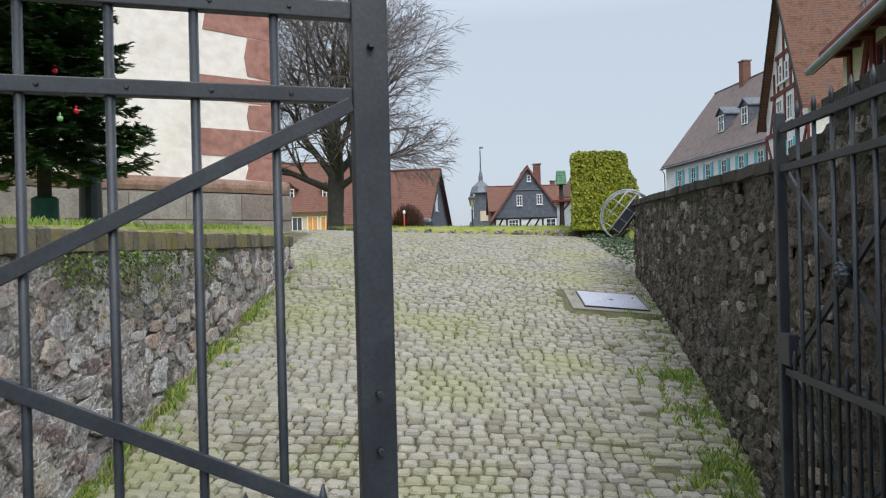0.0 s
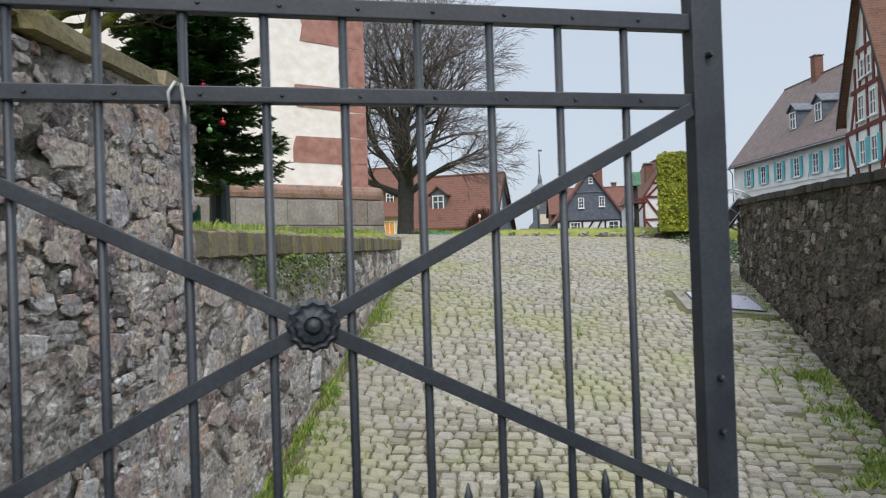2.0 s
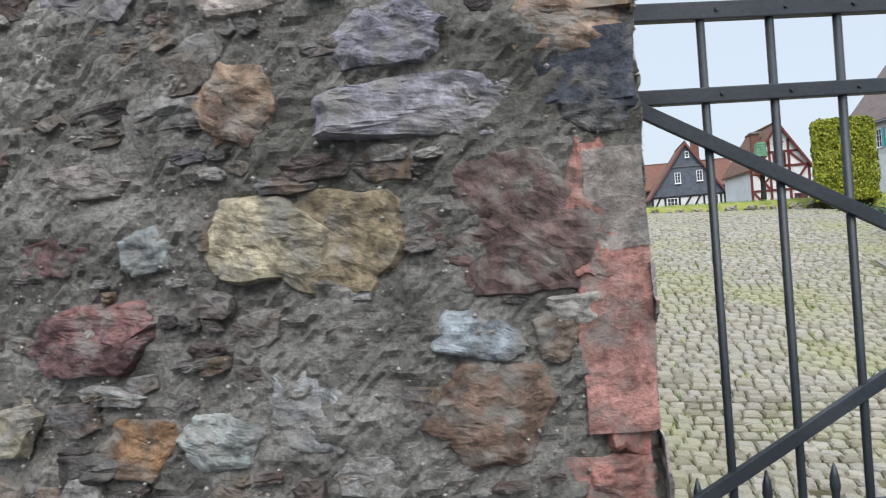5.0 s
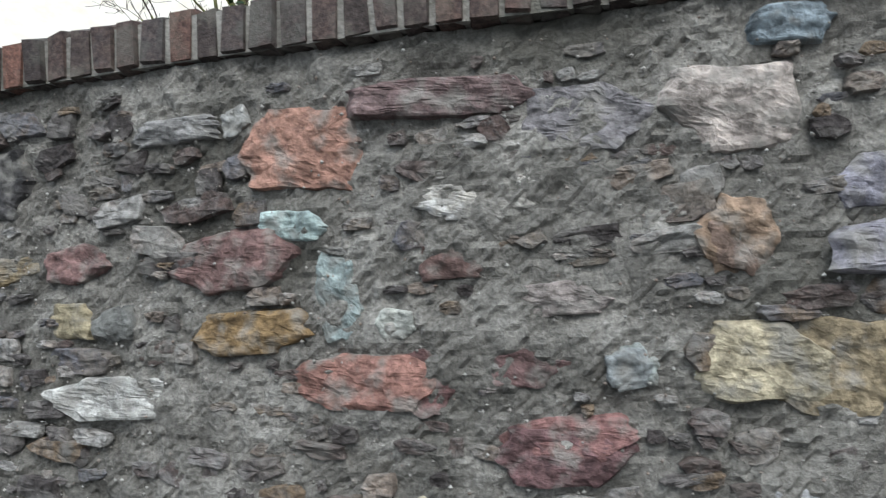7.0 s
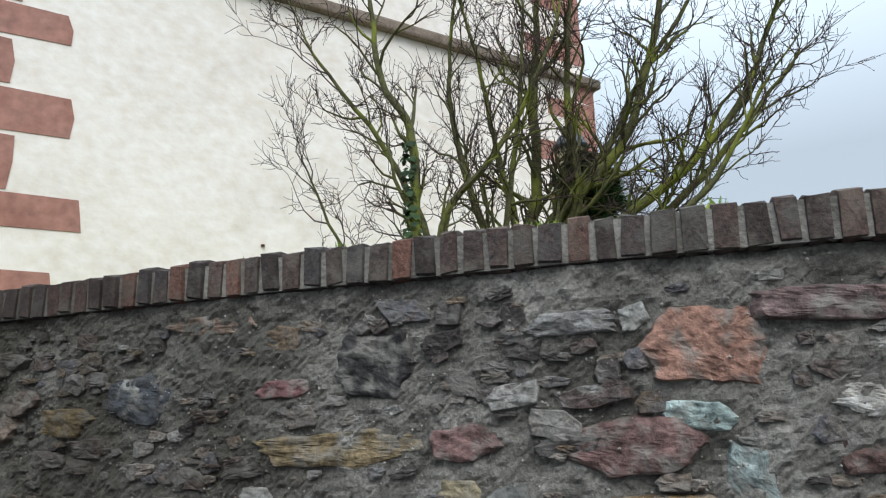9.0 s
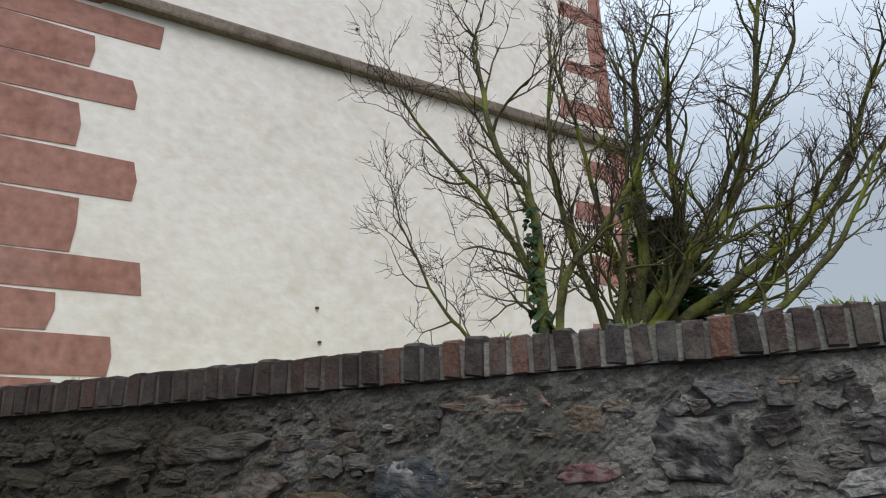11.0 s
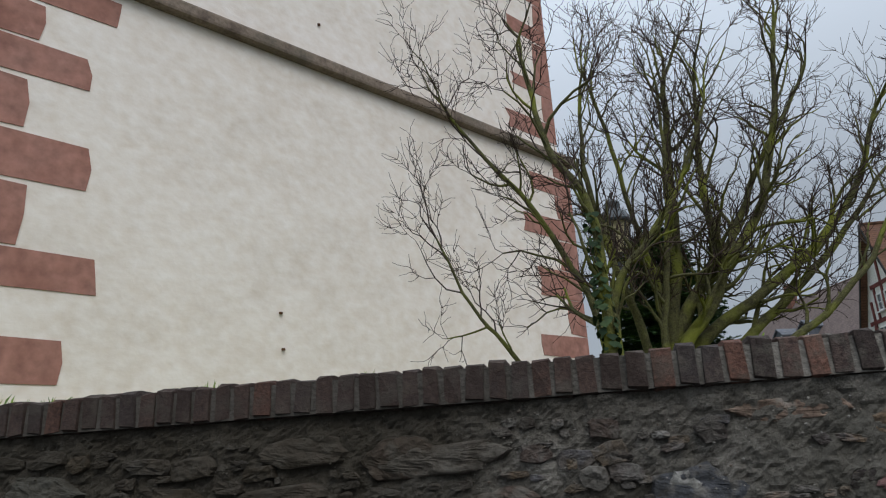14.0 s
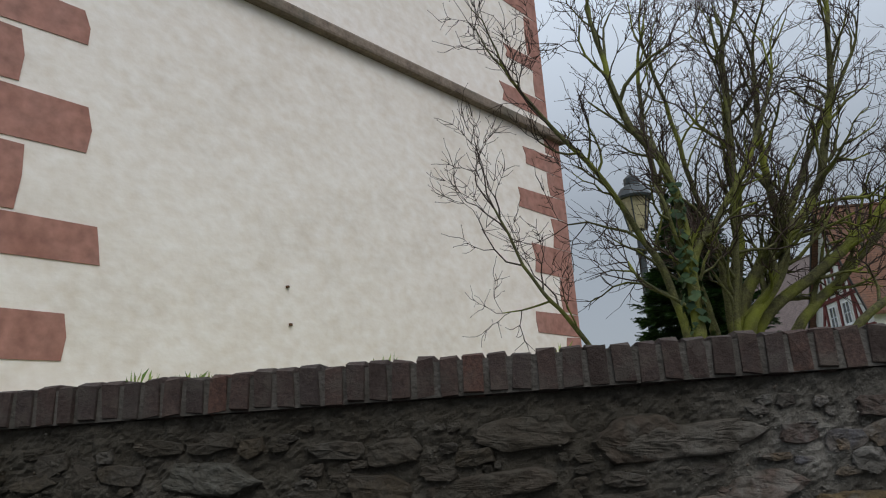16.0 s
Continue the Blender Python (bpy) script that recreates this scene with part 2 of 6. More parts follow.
# ---- plan of the ground ----
STREET_X = (-14.0, -9.6, -7.2, -6.3, -5.7, -5.0, -4.2, -3.5, -2.9, -2.5, -2.06)
STREET_Y = (2.75, 1.87, 1.42, 1.26, 1.125, 1.0, 0.88, 0.80, 0.775, 0.79, 0.93)
RAMP_Y = (1.5, 3.0, 4.5, 5.7, 7.0, 8.3, 9.6, 12.0, 14.5, 17.0, 20.0)
RAMP_Z = (-0.42, -0.38, -0.16, 0.12, 0.40, 0.68, 0.92, 1.32, 1.62, 1.76, 1.80)


def street_wall(x):
    return lerp_at(x, STREET_X, STREET_Y)


def left_wall(y):
    return lerp_at(y, (0.9, 1.9, 3.4, 9.8), (-2.06, -2.2, -2.3, -2.3))


def right_wall(y):
    return lerp_at(y, (1.0, 5.0, 11.4), (1.62, 2.02, 2.76))


def ramp(x, y):
    cross = lerp_at(y, (2.0, 4.5, 12.0, 17.0, 22.0), (-0.02, -0.105, -0.095, -0.05, -0.02))
    return lerp_at(y, RAMP_Y, RAMP_Z) + cross * max(-4.0, min(4.0, x))


def street(x, y):
    return -0.38 - 0.107 * max(-14.0, min(6.0, x))


def lawn(x, y):
    return lerp_at(y, (1.0, 6.0, 14.0, 20.0), (1.58, 1.66, 1.86, 1.85)) + 0.03 * noise.noise(Vector((x * 0.6, y * 0.6, 0)))


def ground_z(x, y):
    if y > 24:
        return 1.8
    if x < -2.06 and y > street_wall(x) + 0.25 and x < left_wall(y) - 0.2:
        z = lawn(x, y)
        if x > left_wall(y) - 0.6 and y > 9.9:
            z = ramp(x, y)
        return z if y < 10 else z + (ramp(x, y) - z) * max(0, min(1, (x + 3.6) / 1.0))
    if y < 1.0:
        return street(x, y)
    if x < -2.06 and y < street_wall(x) + 0.25:
        return street(x, y)
    k = max(0.0, min(1.0, (y - 1.0) / 1.2))
    return street(x, y) * (1 - k) + ramp(x, y) * k


def ground_sheet():
    xs = sorted({round(v, 3) for v in [-900, -400, -150, -60, -30, -20, -15, *np.arange(-12, -2.6, 0.35), *np.arange(-2.6, -1.9, 0.08), *np.arange(-1.9, 3.2, 0.25), *np.arange(3.2, 8, 0.7), 12, 20, 40, 80, 200, 900]})
    ys = sorted({round(v, 3) for v in [-900, -200, -50, -20, -8, -4, -2, *np.arange(-1, 0.7, 0.4), *np.arange(0.7, 2.4, 0.06), *np.arange(2.4, 20, 0.3), *np.arange(20, 30, 1.0), 40, 60, 100, 200, 500, 1500]})
    verts = [(x, y, ground_z(x, y)) for y in ys for x in xs]
    w = len(xs)
    faces, kinds = [], []
    for j in range(len(ys) - 1):
        for i in range(w - 1):
            faces.append((j * w + i, j * w + i + 1, (j + 1) * w + i + 1, (j + 1) * w + i))
            cx, cy = (xs[i] + xs[i + 1]) / 2, (ys[j] + ys[j + 1]) / 2
            if cx < -2.3 and cy > street_wall(cx) + 0.2 and not (cy > 10 and cx > -3.4):
                kinds.append(1)
            elif 17.2 < cy < 30:
                kinds.append(1)
            elif cy >= 30:
                kinds.append(2)
            elif cy < 1.3:
                kinds.append(2)
            else:
                kinds.append(0)
    me = bpy.data.meshes.new("ground")
    me.from_pydata(verts, [], faces)
    for m in (M_JOINT, M_LAWN, M_ASPHALT):
        me.materials.append(m)
    me.polygons.foreach_set("material_index", kinds)
    me.shade_smooth()
    return tagged(new("ground", me), "cobbled ramp, winter lawn and street ground", "ground", kind="structure")


ground_sheet()


# ---- walls of rubble ----
def resample(points, step):
    out = []
    for (x0, y0), (x1, y1) in zip(points, points[1:]):
        n = max(1, int(math.hypot(x1 - x0, y1 - y0) / step))
        out += [(x0 + (x1 - x0) * k / n, y0 + (y1 - y0) * k / n) for k in range(n)]
    return out + [points[-1]]


def rubble_wall(name, label, points, side, thick, z_low, z_top, material, step=0.03, rough=0.018, batter=0.0, rows=70, crumb=0.0):
    """A wall whose face runs along points; side = +1 puts the body to the left of the way. Face and back are uneven."""
    pts = resample(points, step)
    verts, faces = [], []
    normals = []
    for k, (x, y) in enumerate(pts):
        x0, y0 = pts[max(0, k - 1)]
        x1, y1 = pts[min(len(pts) - 1, k + 1)]
        d = math.hypot(x1 - x0, y1 - y0)
        normals.append((-(y1 - y0) / d * side, (x1 - x0) / d * side))
    for k, (x, y) in enumerate(pts):
        nx, ny = normals[k]
        lo, hi = z_low(x, y) - 0.4, z_top(x, y)
        for r in range(rows):
            z = lo + (hi - lo) * r / (rows - 1)
            p = Vector((x, y, z))
            off = rough * (0.9 * noise.noise(p * 6) + 0.8 * noise.noise(p * 17) + 0.45 * noise.noise(p * 40) + 1.2 * noise.noise(p * 1.7)) - batter * (z - hi)
            if crumb:
                # crumbling mortar: lumps, gravel and washed-out hollows
                lump = noise.voronoi(p * 13 + 0.25 * noise.noise_vector(p * 9))[0]
                off += crumb * (0.7 * min(1.0, lump[1] - lump[0]) - 0.35 + 0.5 * noise.noise(p * 70))
                off -= crumb * 1.8 * max(0.0, noise.noise(p * Vector((4.0, 4.0, 7.0)) + Vector((7, 3, 1))) - 0.22)
            verts.append((x - nx * off, y - ny * off, z))
        verts.append((x + nx * thick, y + ny * thick, hi))
        verts.append((x + nx * thick, y + ny * thick, lo))
    w = rows + 2
    for k in range(len(pts) - 1):
        for r in range(w):
            a, b = k * w + r, k * w + (r + 1) % w
            f = (a, a + w, b + w, b)
            faces.append(f if side > 0 else f[::-1])
    first, last = list(range(w)), [(len(pts) - 1) * w + r for r in range(w)]
    faces += [first if side > 0 else first[::-1], last[::-1] if side > 0 else last]
    ob = raw(name, verts, faces, material)
    return tagged(ob, label, "wall", kind="structure"), pts, normals


def stone_shapes(count, sides=14):
    """Unit stones: a broken polygon in x and z with a nearly flat, cleft face towards -y."""
    shapes = []
    for k in range(count):
        rnd = random.Random(100 + k)
        corners = []
        n = rnd.choice((4, 5, 5, 6, 7))
        turn = rnd.uniform(0, 6.28) if n > 5 else math.pi / 4 + rnd.uniform(-0.25, 0.25)
        for j in range(n):
            a = turn + 2 * math.pi * (j + rnd.uniform(-0.28, 0.28)) / n
            r = rnd.uniform(0.5, 0.68)
            corners.append((max(-0.53, min(0.53, math.cos(a) * r)), max(-0.53, min(0.53, math.sin(a) * r))))
        outline = []
        for j in range(sides):
            f = n * j / sides
            (x0, z0), (x1, z1) = corners[int(f)], corners[(int(f) + 1) % n]
            g = f - int(f)
            outline.append((x0 + (x1 - x0) * g + rnd.uniform(-0.035, 0.035), z0 + (z1 - z0) * g + rnd.uniform(-0.035, 0.035)))
        tilt = (rnd.uniform(-0.6, 0.6), rnd.uniform(-0.8, 0.5))
        verts = []
        for ring, (scale, depth) in enumerate(((1.04, 0.6), (1.0, -0.25), (0.92, -0.6), (0.5, -0.7))):
            for x, z in outline:
                jit = rnd.uniform(-0.22, 0.22) if ring > 1 else rnd.uniform(-0.2, 0.2) * ring
                sc = scale * (1 + (rnd.uniform(-0.05, 0.05) if ring else 0))
                verts.append((x * sc, depth + jit + (tilt[0] * x + tilt[1] * z if ring > 1 else 0), z * sc))
        verts.append((0, -0.7 + rnd.uniform(-0.3, 0.3), 0))
        faces = []
        for ring in range(3):
            for j in range(sides):
                a, b = ring * sides + j, ring * sides + (j + 1) % sides
                faces.append((a, b, b + sides, a + sides))
        for j in range(sides):
            faces.append((3 * sides + j, 3 * sides + (j + 1) % sides, 4 * sides))
        shapes.append((np.array(verts), faces))
    return shapes


SHAPES = stone_shapes(26)
SHAPE_MESH = {}


def shape_mesh(k, material):
    key = (k, material.name)
    if key not in SHAPE_MESH:
        me = bpy.data.meshes.new("stone")
        me.from_pydata([tuple(v) for v in SHAPES[k][0]], [], [f[::-1] for f in SHAPES[k][1]])
        me.materials.append(material)
        SHAPE_MESH[key] = me
    return SHAPE_MESH[key]


def along(pts, s):
    """The place and way at the length s along points."""
    for (x0, y0), (x1, y1) in zip(pts, pts[1:]):
        d = math.hypot(x1 - x0, y1 - y0)
        if s <= d:
            return x0 + (x1 - x0) * s / d, y0 + (y1 - y0) * s / d, (x1 - x0) / d, (y1 - y0) / d
        s -= d
    return None


def lay_stones(wall, points, side, z_low, z_top, size, proud, part_material, far_material, seed, chosen, taken=(), skip=0.12, batter=0.0, fill=(0.55, 1.0), below=0.0):
    """Lays rubble in rough courses on a wall's face. chosen(x, y, z) picks those that are parts of their own."""
    rnd = random.Random(seed)
    joined_v, joined_f = [], []
    length = sum(math.hypot(b[0] - a[0], b[1] - a[1]) for a, b in zip(points, points[1:]))
    course = 0.0
    parts = 0
    while course < 4.0:
        h = rnd.uniform(*size[1])
        s = rnd.uniform(-0.1, 0.1)
        while s < length:
            w = rnd.uniform(*size[0]) * (0.6 + 0.5 * h / size[1][1])
            p = along(points, max(0.001, s + w / 2))
            s += w * rnd.uniform(0.95, 1.2)
            if p is None:
                break
            x, y, dx, dy = p
            z = z_low(x, y) - 0.1 + course + h / 2 + rnd.uniform(-0.3, 0.3) * h + 0.03 * math.sin(s * 1.7)
            if z > z_top(x, y) - below - 0.35 * h or rnd.random() < skip:
                continue
            if any(abs(s - w - ts) < (tw + w) * 0.42 and abs(z - tz) < (th + h) * 0.42 for ts, tz, tw, th in taken):
                continue
            k = rnd.randrange(len(SHAPES))
            hh = h * rnd.uniform(*fill)
            turn = rnd.uniform(-0.16, 0.16)
            out = batter * (z_top(x, y) - z)
            nx, ny = dy * side, -dx * side
            m = Matrix(((dx * side, -nx, 0, x + nx * out), (dy * side, -ny, 0, y + ny * out), (0, 0, 1, z), (0, 0, 0, 1)))
            m = m @ Matrix.Rotation(turn, 4, "Y") @ Matrix.Diagonal((w, rnd.uniform(*proud), hh, 1))
            if chosen(x, y, z) and parts < 300:
                parts += 1
                ob = new("stone", shape_mesh(k, part_material))
                ob.parent, ob.matrix_basis = wall, m
            else:
                base = len(joined_v)
                joined_v += [tuple(m @ Vector(v)) for v in SHAPES[k][0]]
                joined_f += [tuple(base + i for i in f[::-1]) for f in SHAPES[k][1]]
        course += h * 0.92
    if joined_v:
        tagged(raw("rubble_stones", joined_v, joined_f, far_material, wall), kind="stuff")
    return wall


STREET_LINE = [(x, y) for x, y in zip(STREET_X, STREET_Y)]
LEFT_LINE = [(left_wall(y), y) for y in (0.93, 1.9, 3.4)]
LOW_LINE = [(left_wall(y), y) for y in (3.38, 6.0, 9.8)]
RIGHT_LINE = [(right_wall(y), y) for y in (1.9, 5.0, 8.0, 11.4)]
COPING_LOW, COPING_HIGH = 2.33, 2.472
street_low = lambda x, y: street(x, y)
street_top = lambda x, y: COPING_LOW
left_top = lambda x, y: lerp_at(y, (0.9, 1.9, 3.4), (2.33, 2.16, 2.24))
low_top = lambda x, y: lerp_at(y, (3.4, 9.8), (1.45, 1.52))
right_top = lambda x, y: lerp_at(y, (2.0, 3.7, 4.1, 9.5, 11.4), (2.12, 2.06, 1.84, 1.99, 2.03))
wall_street, _, _ = rubble_wall("wall_street", "weathered grey rubble street wall with mixed stones and crumbling mortar", STREET_LINE, 1, 0.45, street_low, street_top, M_MORTAR, 0.014, 0.016, 0.0, 190, 0.02)
wall_left, _, _ = rubble_wall("wall_left", "tall pale rubble wall beside the gate, mossy on top", LEFT_LINE, 1, 0.4, ramp, left_top, M_MORTAR_IN, 0.015, 0.018, 0.0, 170, 0.03)
wall_low, _, _ = rubble_wall("wall_low", "low rubble retaining wall under the lawn with green moss", LOW_LINE, 1, 0.4, ramp, low_top, M_MORTAR_IN, 0.022, 0.018, 0.0, 90, 0.03)
wall_corner, _, _ = rubble_wall("wall_corner", "rubble street wall beyond the opened gate leaf", [(1.72, 1.95), (4.0, 1.6), (9.0, 0.9)], 1, 0.45, street, lambda x, y: 2.1, M_MORTAR_DARK, 0.15, 0.018, 0.0, 24)
wall_right, _, _ = rubble_wall("wall_right", "dark rubble wall along the cobbled ramp", RIGHT_LINE, -1, 0.45, ramp, right_top, M_MORTAR_DARK, 0.025, 0.02, 0.0, 100, 0.03)


# ---- church tower ----
TOWER_U = Vector((0.7258, 0.6879, 0))
TOWER_N = Vector((0.6879, -0.7258, 0))
TOWER_0 = Vector((-9.005, 8.88, 0))
TOWER_L, TOWER_R, TOWER_DEPTH = -4.75, 7.45, 11.0


def tower_at(s, z, out=0.0):
    p = TOWER_0 + TOWER_U * s + TOWER_N * out
    return Vector((p.x, p.y, z))


def tower_slab(bm, s0, s1, z0, z1, out0, out1, bevel=0.0):
    """A slab on the tower's face, between two distances out from it."""
    m = Matrix((TOWER_U, -TOWER_N, Vector((0, 0, 1)))).transposed().to_4x4()
    return box(bm, tower_at((s0 + s1) / 2, (z0 + z1) / 2, (out0 + out1) / 2), (s1 - s0, out1 - out0, z1 - z0), m, bevel)


def church_tower():
    t = thing("church_tower", "white plastered church tower with red sandstone quoins and a stone ledge", "tower", at=tuple(tower_at(2, 1.8)))
    inv = Matrix.Translation(-t.location)

    def put(name, bm, material, label=""):
        bm.transform(inv)
        return part(name, bm, material, t, label)
    d = TOWER_DEPTH
    put("wall", tower_slab(bmesh.new(), TOWER_L, TOWER_R, 2.8, 8.91, -d, 0), M_PLASTER)
    put("upper_wall", tower_slab(bmesh.new(), TOWER_L + 0.12, TOWER_R - 0.12, 8.85, 19.0, -d + 0.1, -0.14), M_PLASTER)
    ledge = tower_slab(bmesh.new(), TOWER_L - 0.14, TOWER_R + 0.14, 8.8, 9.02, -d - 0.1, 0.16, 0.05)
    put("ledge", ledge, M_LEDGE, "weathered sandstone string course")
    put("plinth", tower_slab(bmesh.new(), TOWER_L - 0.22, TOWER_R + 0.22, 1.2, 2.55, -d - 0.2, 0.22), M_PLINTH, "grey dressed stone plinth")
    put("plinth_cap", tower_slab(bmesh.new(), TOWER_L - 0.24, TOWER_R + 0.24, 2.55, 2.82, -d - 0.2, 0.24, 0.1), M_SAND, "chamfered red sandstone plinth course")
    rp = random.Random(17)
    for z0, z1 in ((1.5, 2.05), (2.06, 2.53)):
        s = -0.5
        while s < TOWER_R + 0.2:
            w = min(rp.uniform(0.6, 1.3), TOWER_R + 0.235 - s)
            put("plinth_block", tower_slab(bmesh.new(), s + 0.006, s + w - 0.006, z0 + 0.006, z1 - 0.006, 0.15, 0.232 + rp.uniform(0, 0.008), 0.008), M_PLINTH_BLOCK)
            s += w
    bm = bmesh.new()
    c = [tower_at(s, 19.0, o) for s, o in ((TOWER_L - 0.2, 0.2), (TOWER_R + 0.2, 0.2), (TOWER_R + 0.2, -d - 0.2), (TOWER_L - 0.2, -d - 0.2))]
    vs = [bm.verts.new(v) for v in c] + [bm.verts.new(tower_at((TOWER_L + TOWER_R) / 2, 30, -d / 2))]
    for k in range(4):
        bm.faces.new((vs[k], vs[(k + 1) % 4], vs[4]))
    bm.faces.new(vs[:4][::-1])
    put("roof", bm, M_SLATE)
    # quoins: long and short blocks in turn on both corners
    rnd = random.Random(5)
    LONG = ((2.82, 0.0), (3.32, 0.56), (4.42, 0.5), (5.74, 0.66), (7.14, 0.52), (8.24, 0.46), (9.75, 0.5), (10.98, 0.36), (12.5, 0.45), (13.7, 0.6), (15.0, 0.55), (16.3, 0.6), (17.6, 0.5))
    REACH = {1: (1.87, 2.2, 1.96, 1.88, 2.14), -1: (1.6, 1.5, 1.4, 1.75, 1.35)}
    for corner, sign in ((TOWER_R, -1), (TOWER_L, 1)):
        blocks = []
        for (z0, h0), (z1, h1) in zip(LONG, LONG[1:]):
            blocks += [(z0, z0 + h0, True), (z0 + h0, z1, False)]
        for z0, z1, long in blocks:
            at = z0
            if z1 - z0 < 0.01:
                continue
            if sign < 0 and z0 > 2.9:
                z0, z1 = 2.14 + (z0 - 2.14) * 0.955, 2.14 + (z1 - 2.14) * 0.955
            if z0 < 8.8 < z1:
                z1 = 8.86
            up = z0 > 9.1
            h = z1 - z0
            known = [r for (zz, hh), r in zip(LONG[1:], REACH[sign]) if long and zz == at]
            long_reach = known[0] if known else rnd.uniform(1.5, 1.9)
            reach = long_reach if long else (rnd.uniform(1.08, 1.3) if sign > 0 else rnd.uniform(0.5, 0.66))
            out = -0.128 if up else 0.012
            inset = 0.12 if up else 0.0
            bm = bmesh.new()
            a, b = corner + sign * inset, corner + sign * reach
            pts = [(a - sign * 0.012, z0 + 0.006), (b, z0 + rnd.uniform(0.0, 0.05)), (b + rnd.uniform(-0.08, 0.08), z0 + h * 0.5), (b + rnd.uniform(-0.07, 0.07), z1 - rnd.uniform(0.01, 0.06)), (a - sign * 0.012, z1 - 0.006)]
            front = [bm.verts.new(tower_at(s, zz, out)) for s, zz in pts]
            back = [bm.verts.new(tower_at(s, zz, out - 0.3)) for s, zz in pts]
            n = len(pts)
            bm.faces.new(front)
            for k in range(n):
                bm.faces.new((front[k], front[(k + 1) % n], back[(k + 1) % n], back[k]))
            bmesh.ops.recalc_face_normals(bm, faces=bm.faces)
            put("quoin", bm, M_QUOIN)
    for s, z, out in ((0.0, 4.51, 0.0), (0.75, 9.85, -0.14), (0.05, 3.98, 0.0)):
        bm = boxed(tower_at(s, z, out + 0.02), (0.05, 0.05, 0.03), bevel=0.008)
        put("wall_anchor", bm, M_RUST, "small rusty iron anchor")
    return t


M_SLATE = mat("grey_slate", [(0.075, 0.085, 0.10), (0.11, 0.12, 0.14), (0.14, 0.15, 0.17)], 3, 0.6, 0.3, 20)
church_tower()
# ---- iron gates ----
GATE_Z = {"low": -0.2, "spikes": 0.775, "second": 1.80, "top": 2.0}


def gate_leaf(name, label, hinge, free, bars, post):
    """A wrought iron gate leaf from its hinge post to its free post."""
    h, f = Vector((*hinge, 0)), Vector((*free, 0))
    length = (f - h).length
    g = thing(name, label, "gate", at=(hinge[0], hinge[1], GATE_Z["low"]))
    g.rotation_euler = (0, 0, math.atan2(f.y - h.y, f.x - h.x))
    zero = GATE_Z["low"]

    def put(n, bm, label="", material=M_IRON):
        return part(n, bm, material, g, label)

    def z(v):
        return v - zero
    put("hinge_post", beam(bmesh.new(), (-0.03, 0, 0), (-0.03, 0, z(2.04)), 0.045, 0.045, (0, 1, 0), 0.004))
    put("free_post", beam(bmesh.new(), (length + 0.045, 0, 0.02), (length + 0.045, 0, z(2.085)), 0.05, post, (1, 0, 0), 0.005))
    for n, zz, hh in (("top_rail", 2.0, 0.042), ("second_rail", 1.80, 0.036), ("spike_rail", 0.775, 0.036), ("bottom_rail", zero + 0.06, 0.042)):
        put(n, beam(bmesh.new(), (-0.01, 0, z(zz)), (length + 0.004, 0, z(zz)), 0.03, hh, (0, 0, 1), 0.003))
    step = length / (bars + 1)
    for k in range(1, bars + 1):
        x = 0.0 + step * k
        put("bar", tube(bmesh.new(), [(x, 0, 0.05), (x, 0, z(2.0))], [0.0105, 0.0105], 8))
    for k in range(bars + 1):
        x = step * (k + 0.5)
        b = tube(bmesh.new(), [(x, 0.004, 0.05), (x, 0.004, z(0.82)), (x, 0.004, z(0.835)), (x, 0.004, z(0.86)), (x, 0.004, z(0.893))], [0.0095, 0.0095, 0.013, 0.011, 0.002], 8)
        put("spiked_bar", b)
    mid = Vector((length / 2, -0.012, z(1.285)))
    for a in ((0.0, 1.775), (length, 1.78), (0.0, 0.80), (length, 0.80)):
        put("brace", beam(bmesh.new(), (a[0], -0.012, z(a[1])), mid, 0.016, 0.034, (0, 0, 1), 0.002))
    ros = bmesh.new()
    lathe(ros, [(0.056, 0.0), (0.058, 0.012), (0.05, 0.02), (0.042, 0.017), (0.036, 0.03), (0.022, 0.034), (0.02, 0.028), (0.012, 0.04), (0.002, 0.043)], 24)
    for v in ros.verts:
        a = math.atan2(v.co.y, v.co.x)
        r = math.hypot(v.co.x, v.co.y)
        if 0.03 < r:
            k = 1 + 0.055 * math.cos(12 * a)
            v.co.x, v.co.y = v.co.x * k, v.co.y * k
    for zside, turn in ((-0.012, 90), (0.008, -90)):
        both = ros.copy()
        both.transform(pose(mid.x, zside, mid.z, turn, 0, 0))
        put("rosette", both, "round cast flower rosette")
    ros.free()
    for zz in (1.55, 0.35):
        put("hinge", tube(bmesh.new(), [(-0.075, 0, z(zz)), (-0.075, 0, z(zz + 0.09))], [0.02, 0.02], 10), "rusty hinge knuckle", M_RUST)
    return g, put, length


gate_left, put_left, len_left = gate_leaf("iron_gate", "dark grey wrought iron gate leaf, ajar between stone walls", (-2.052, 1.19), (-0.232, 1.785), 10, 0.086)
gate_right, put_right, len_right = gate_leaf("iron_gate", "dark grey wrought iron gate leaf opened against the dark wall", (1.62, 2.56), (1.66, 3.74), 6, 0.04)

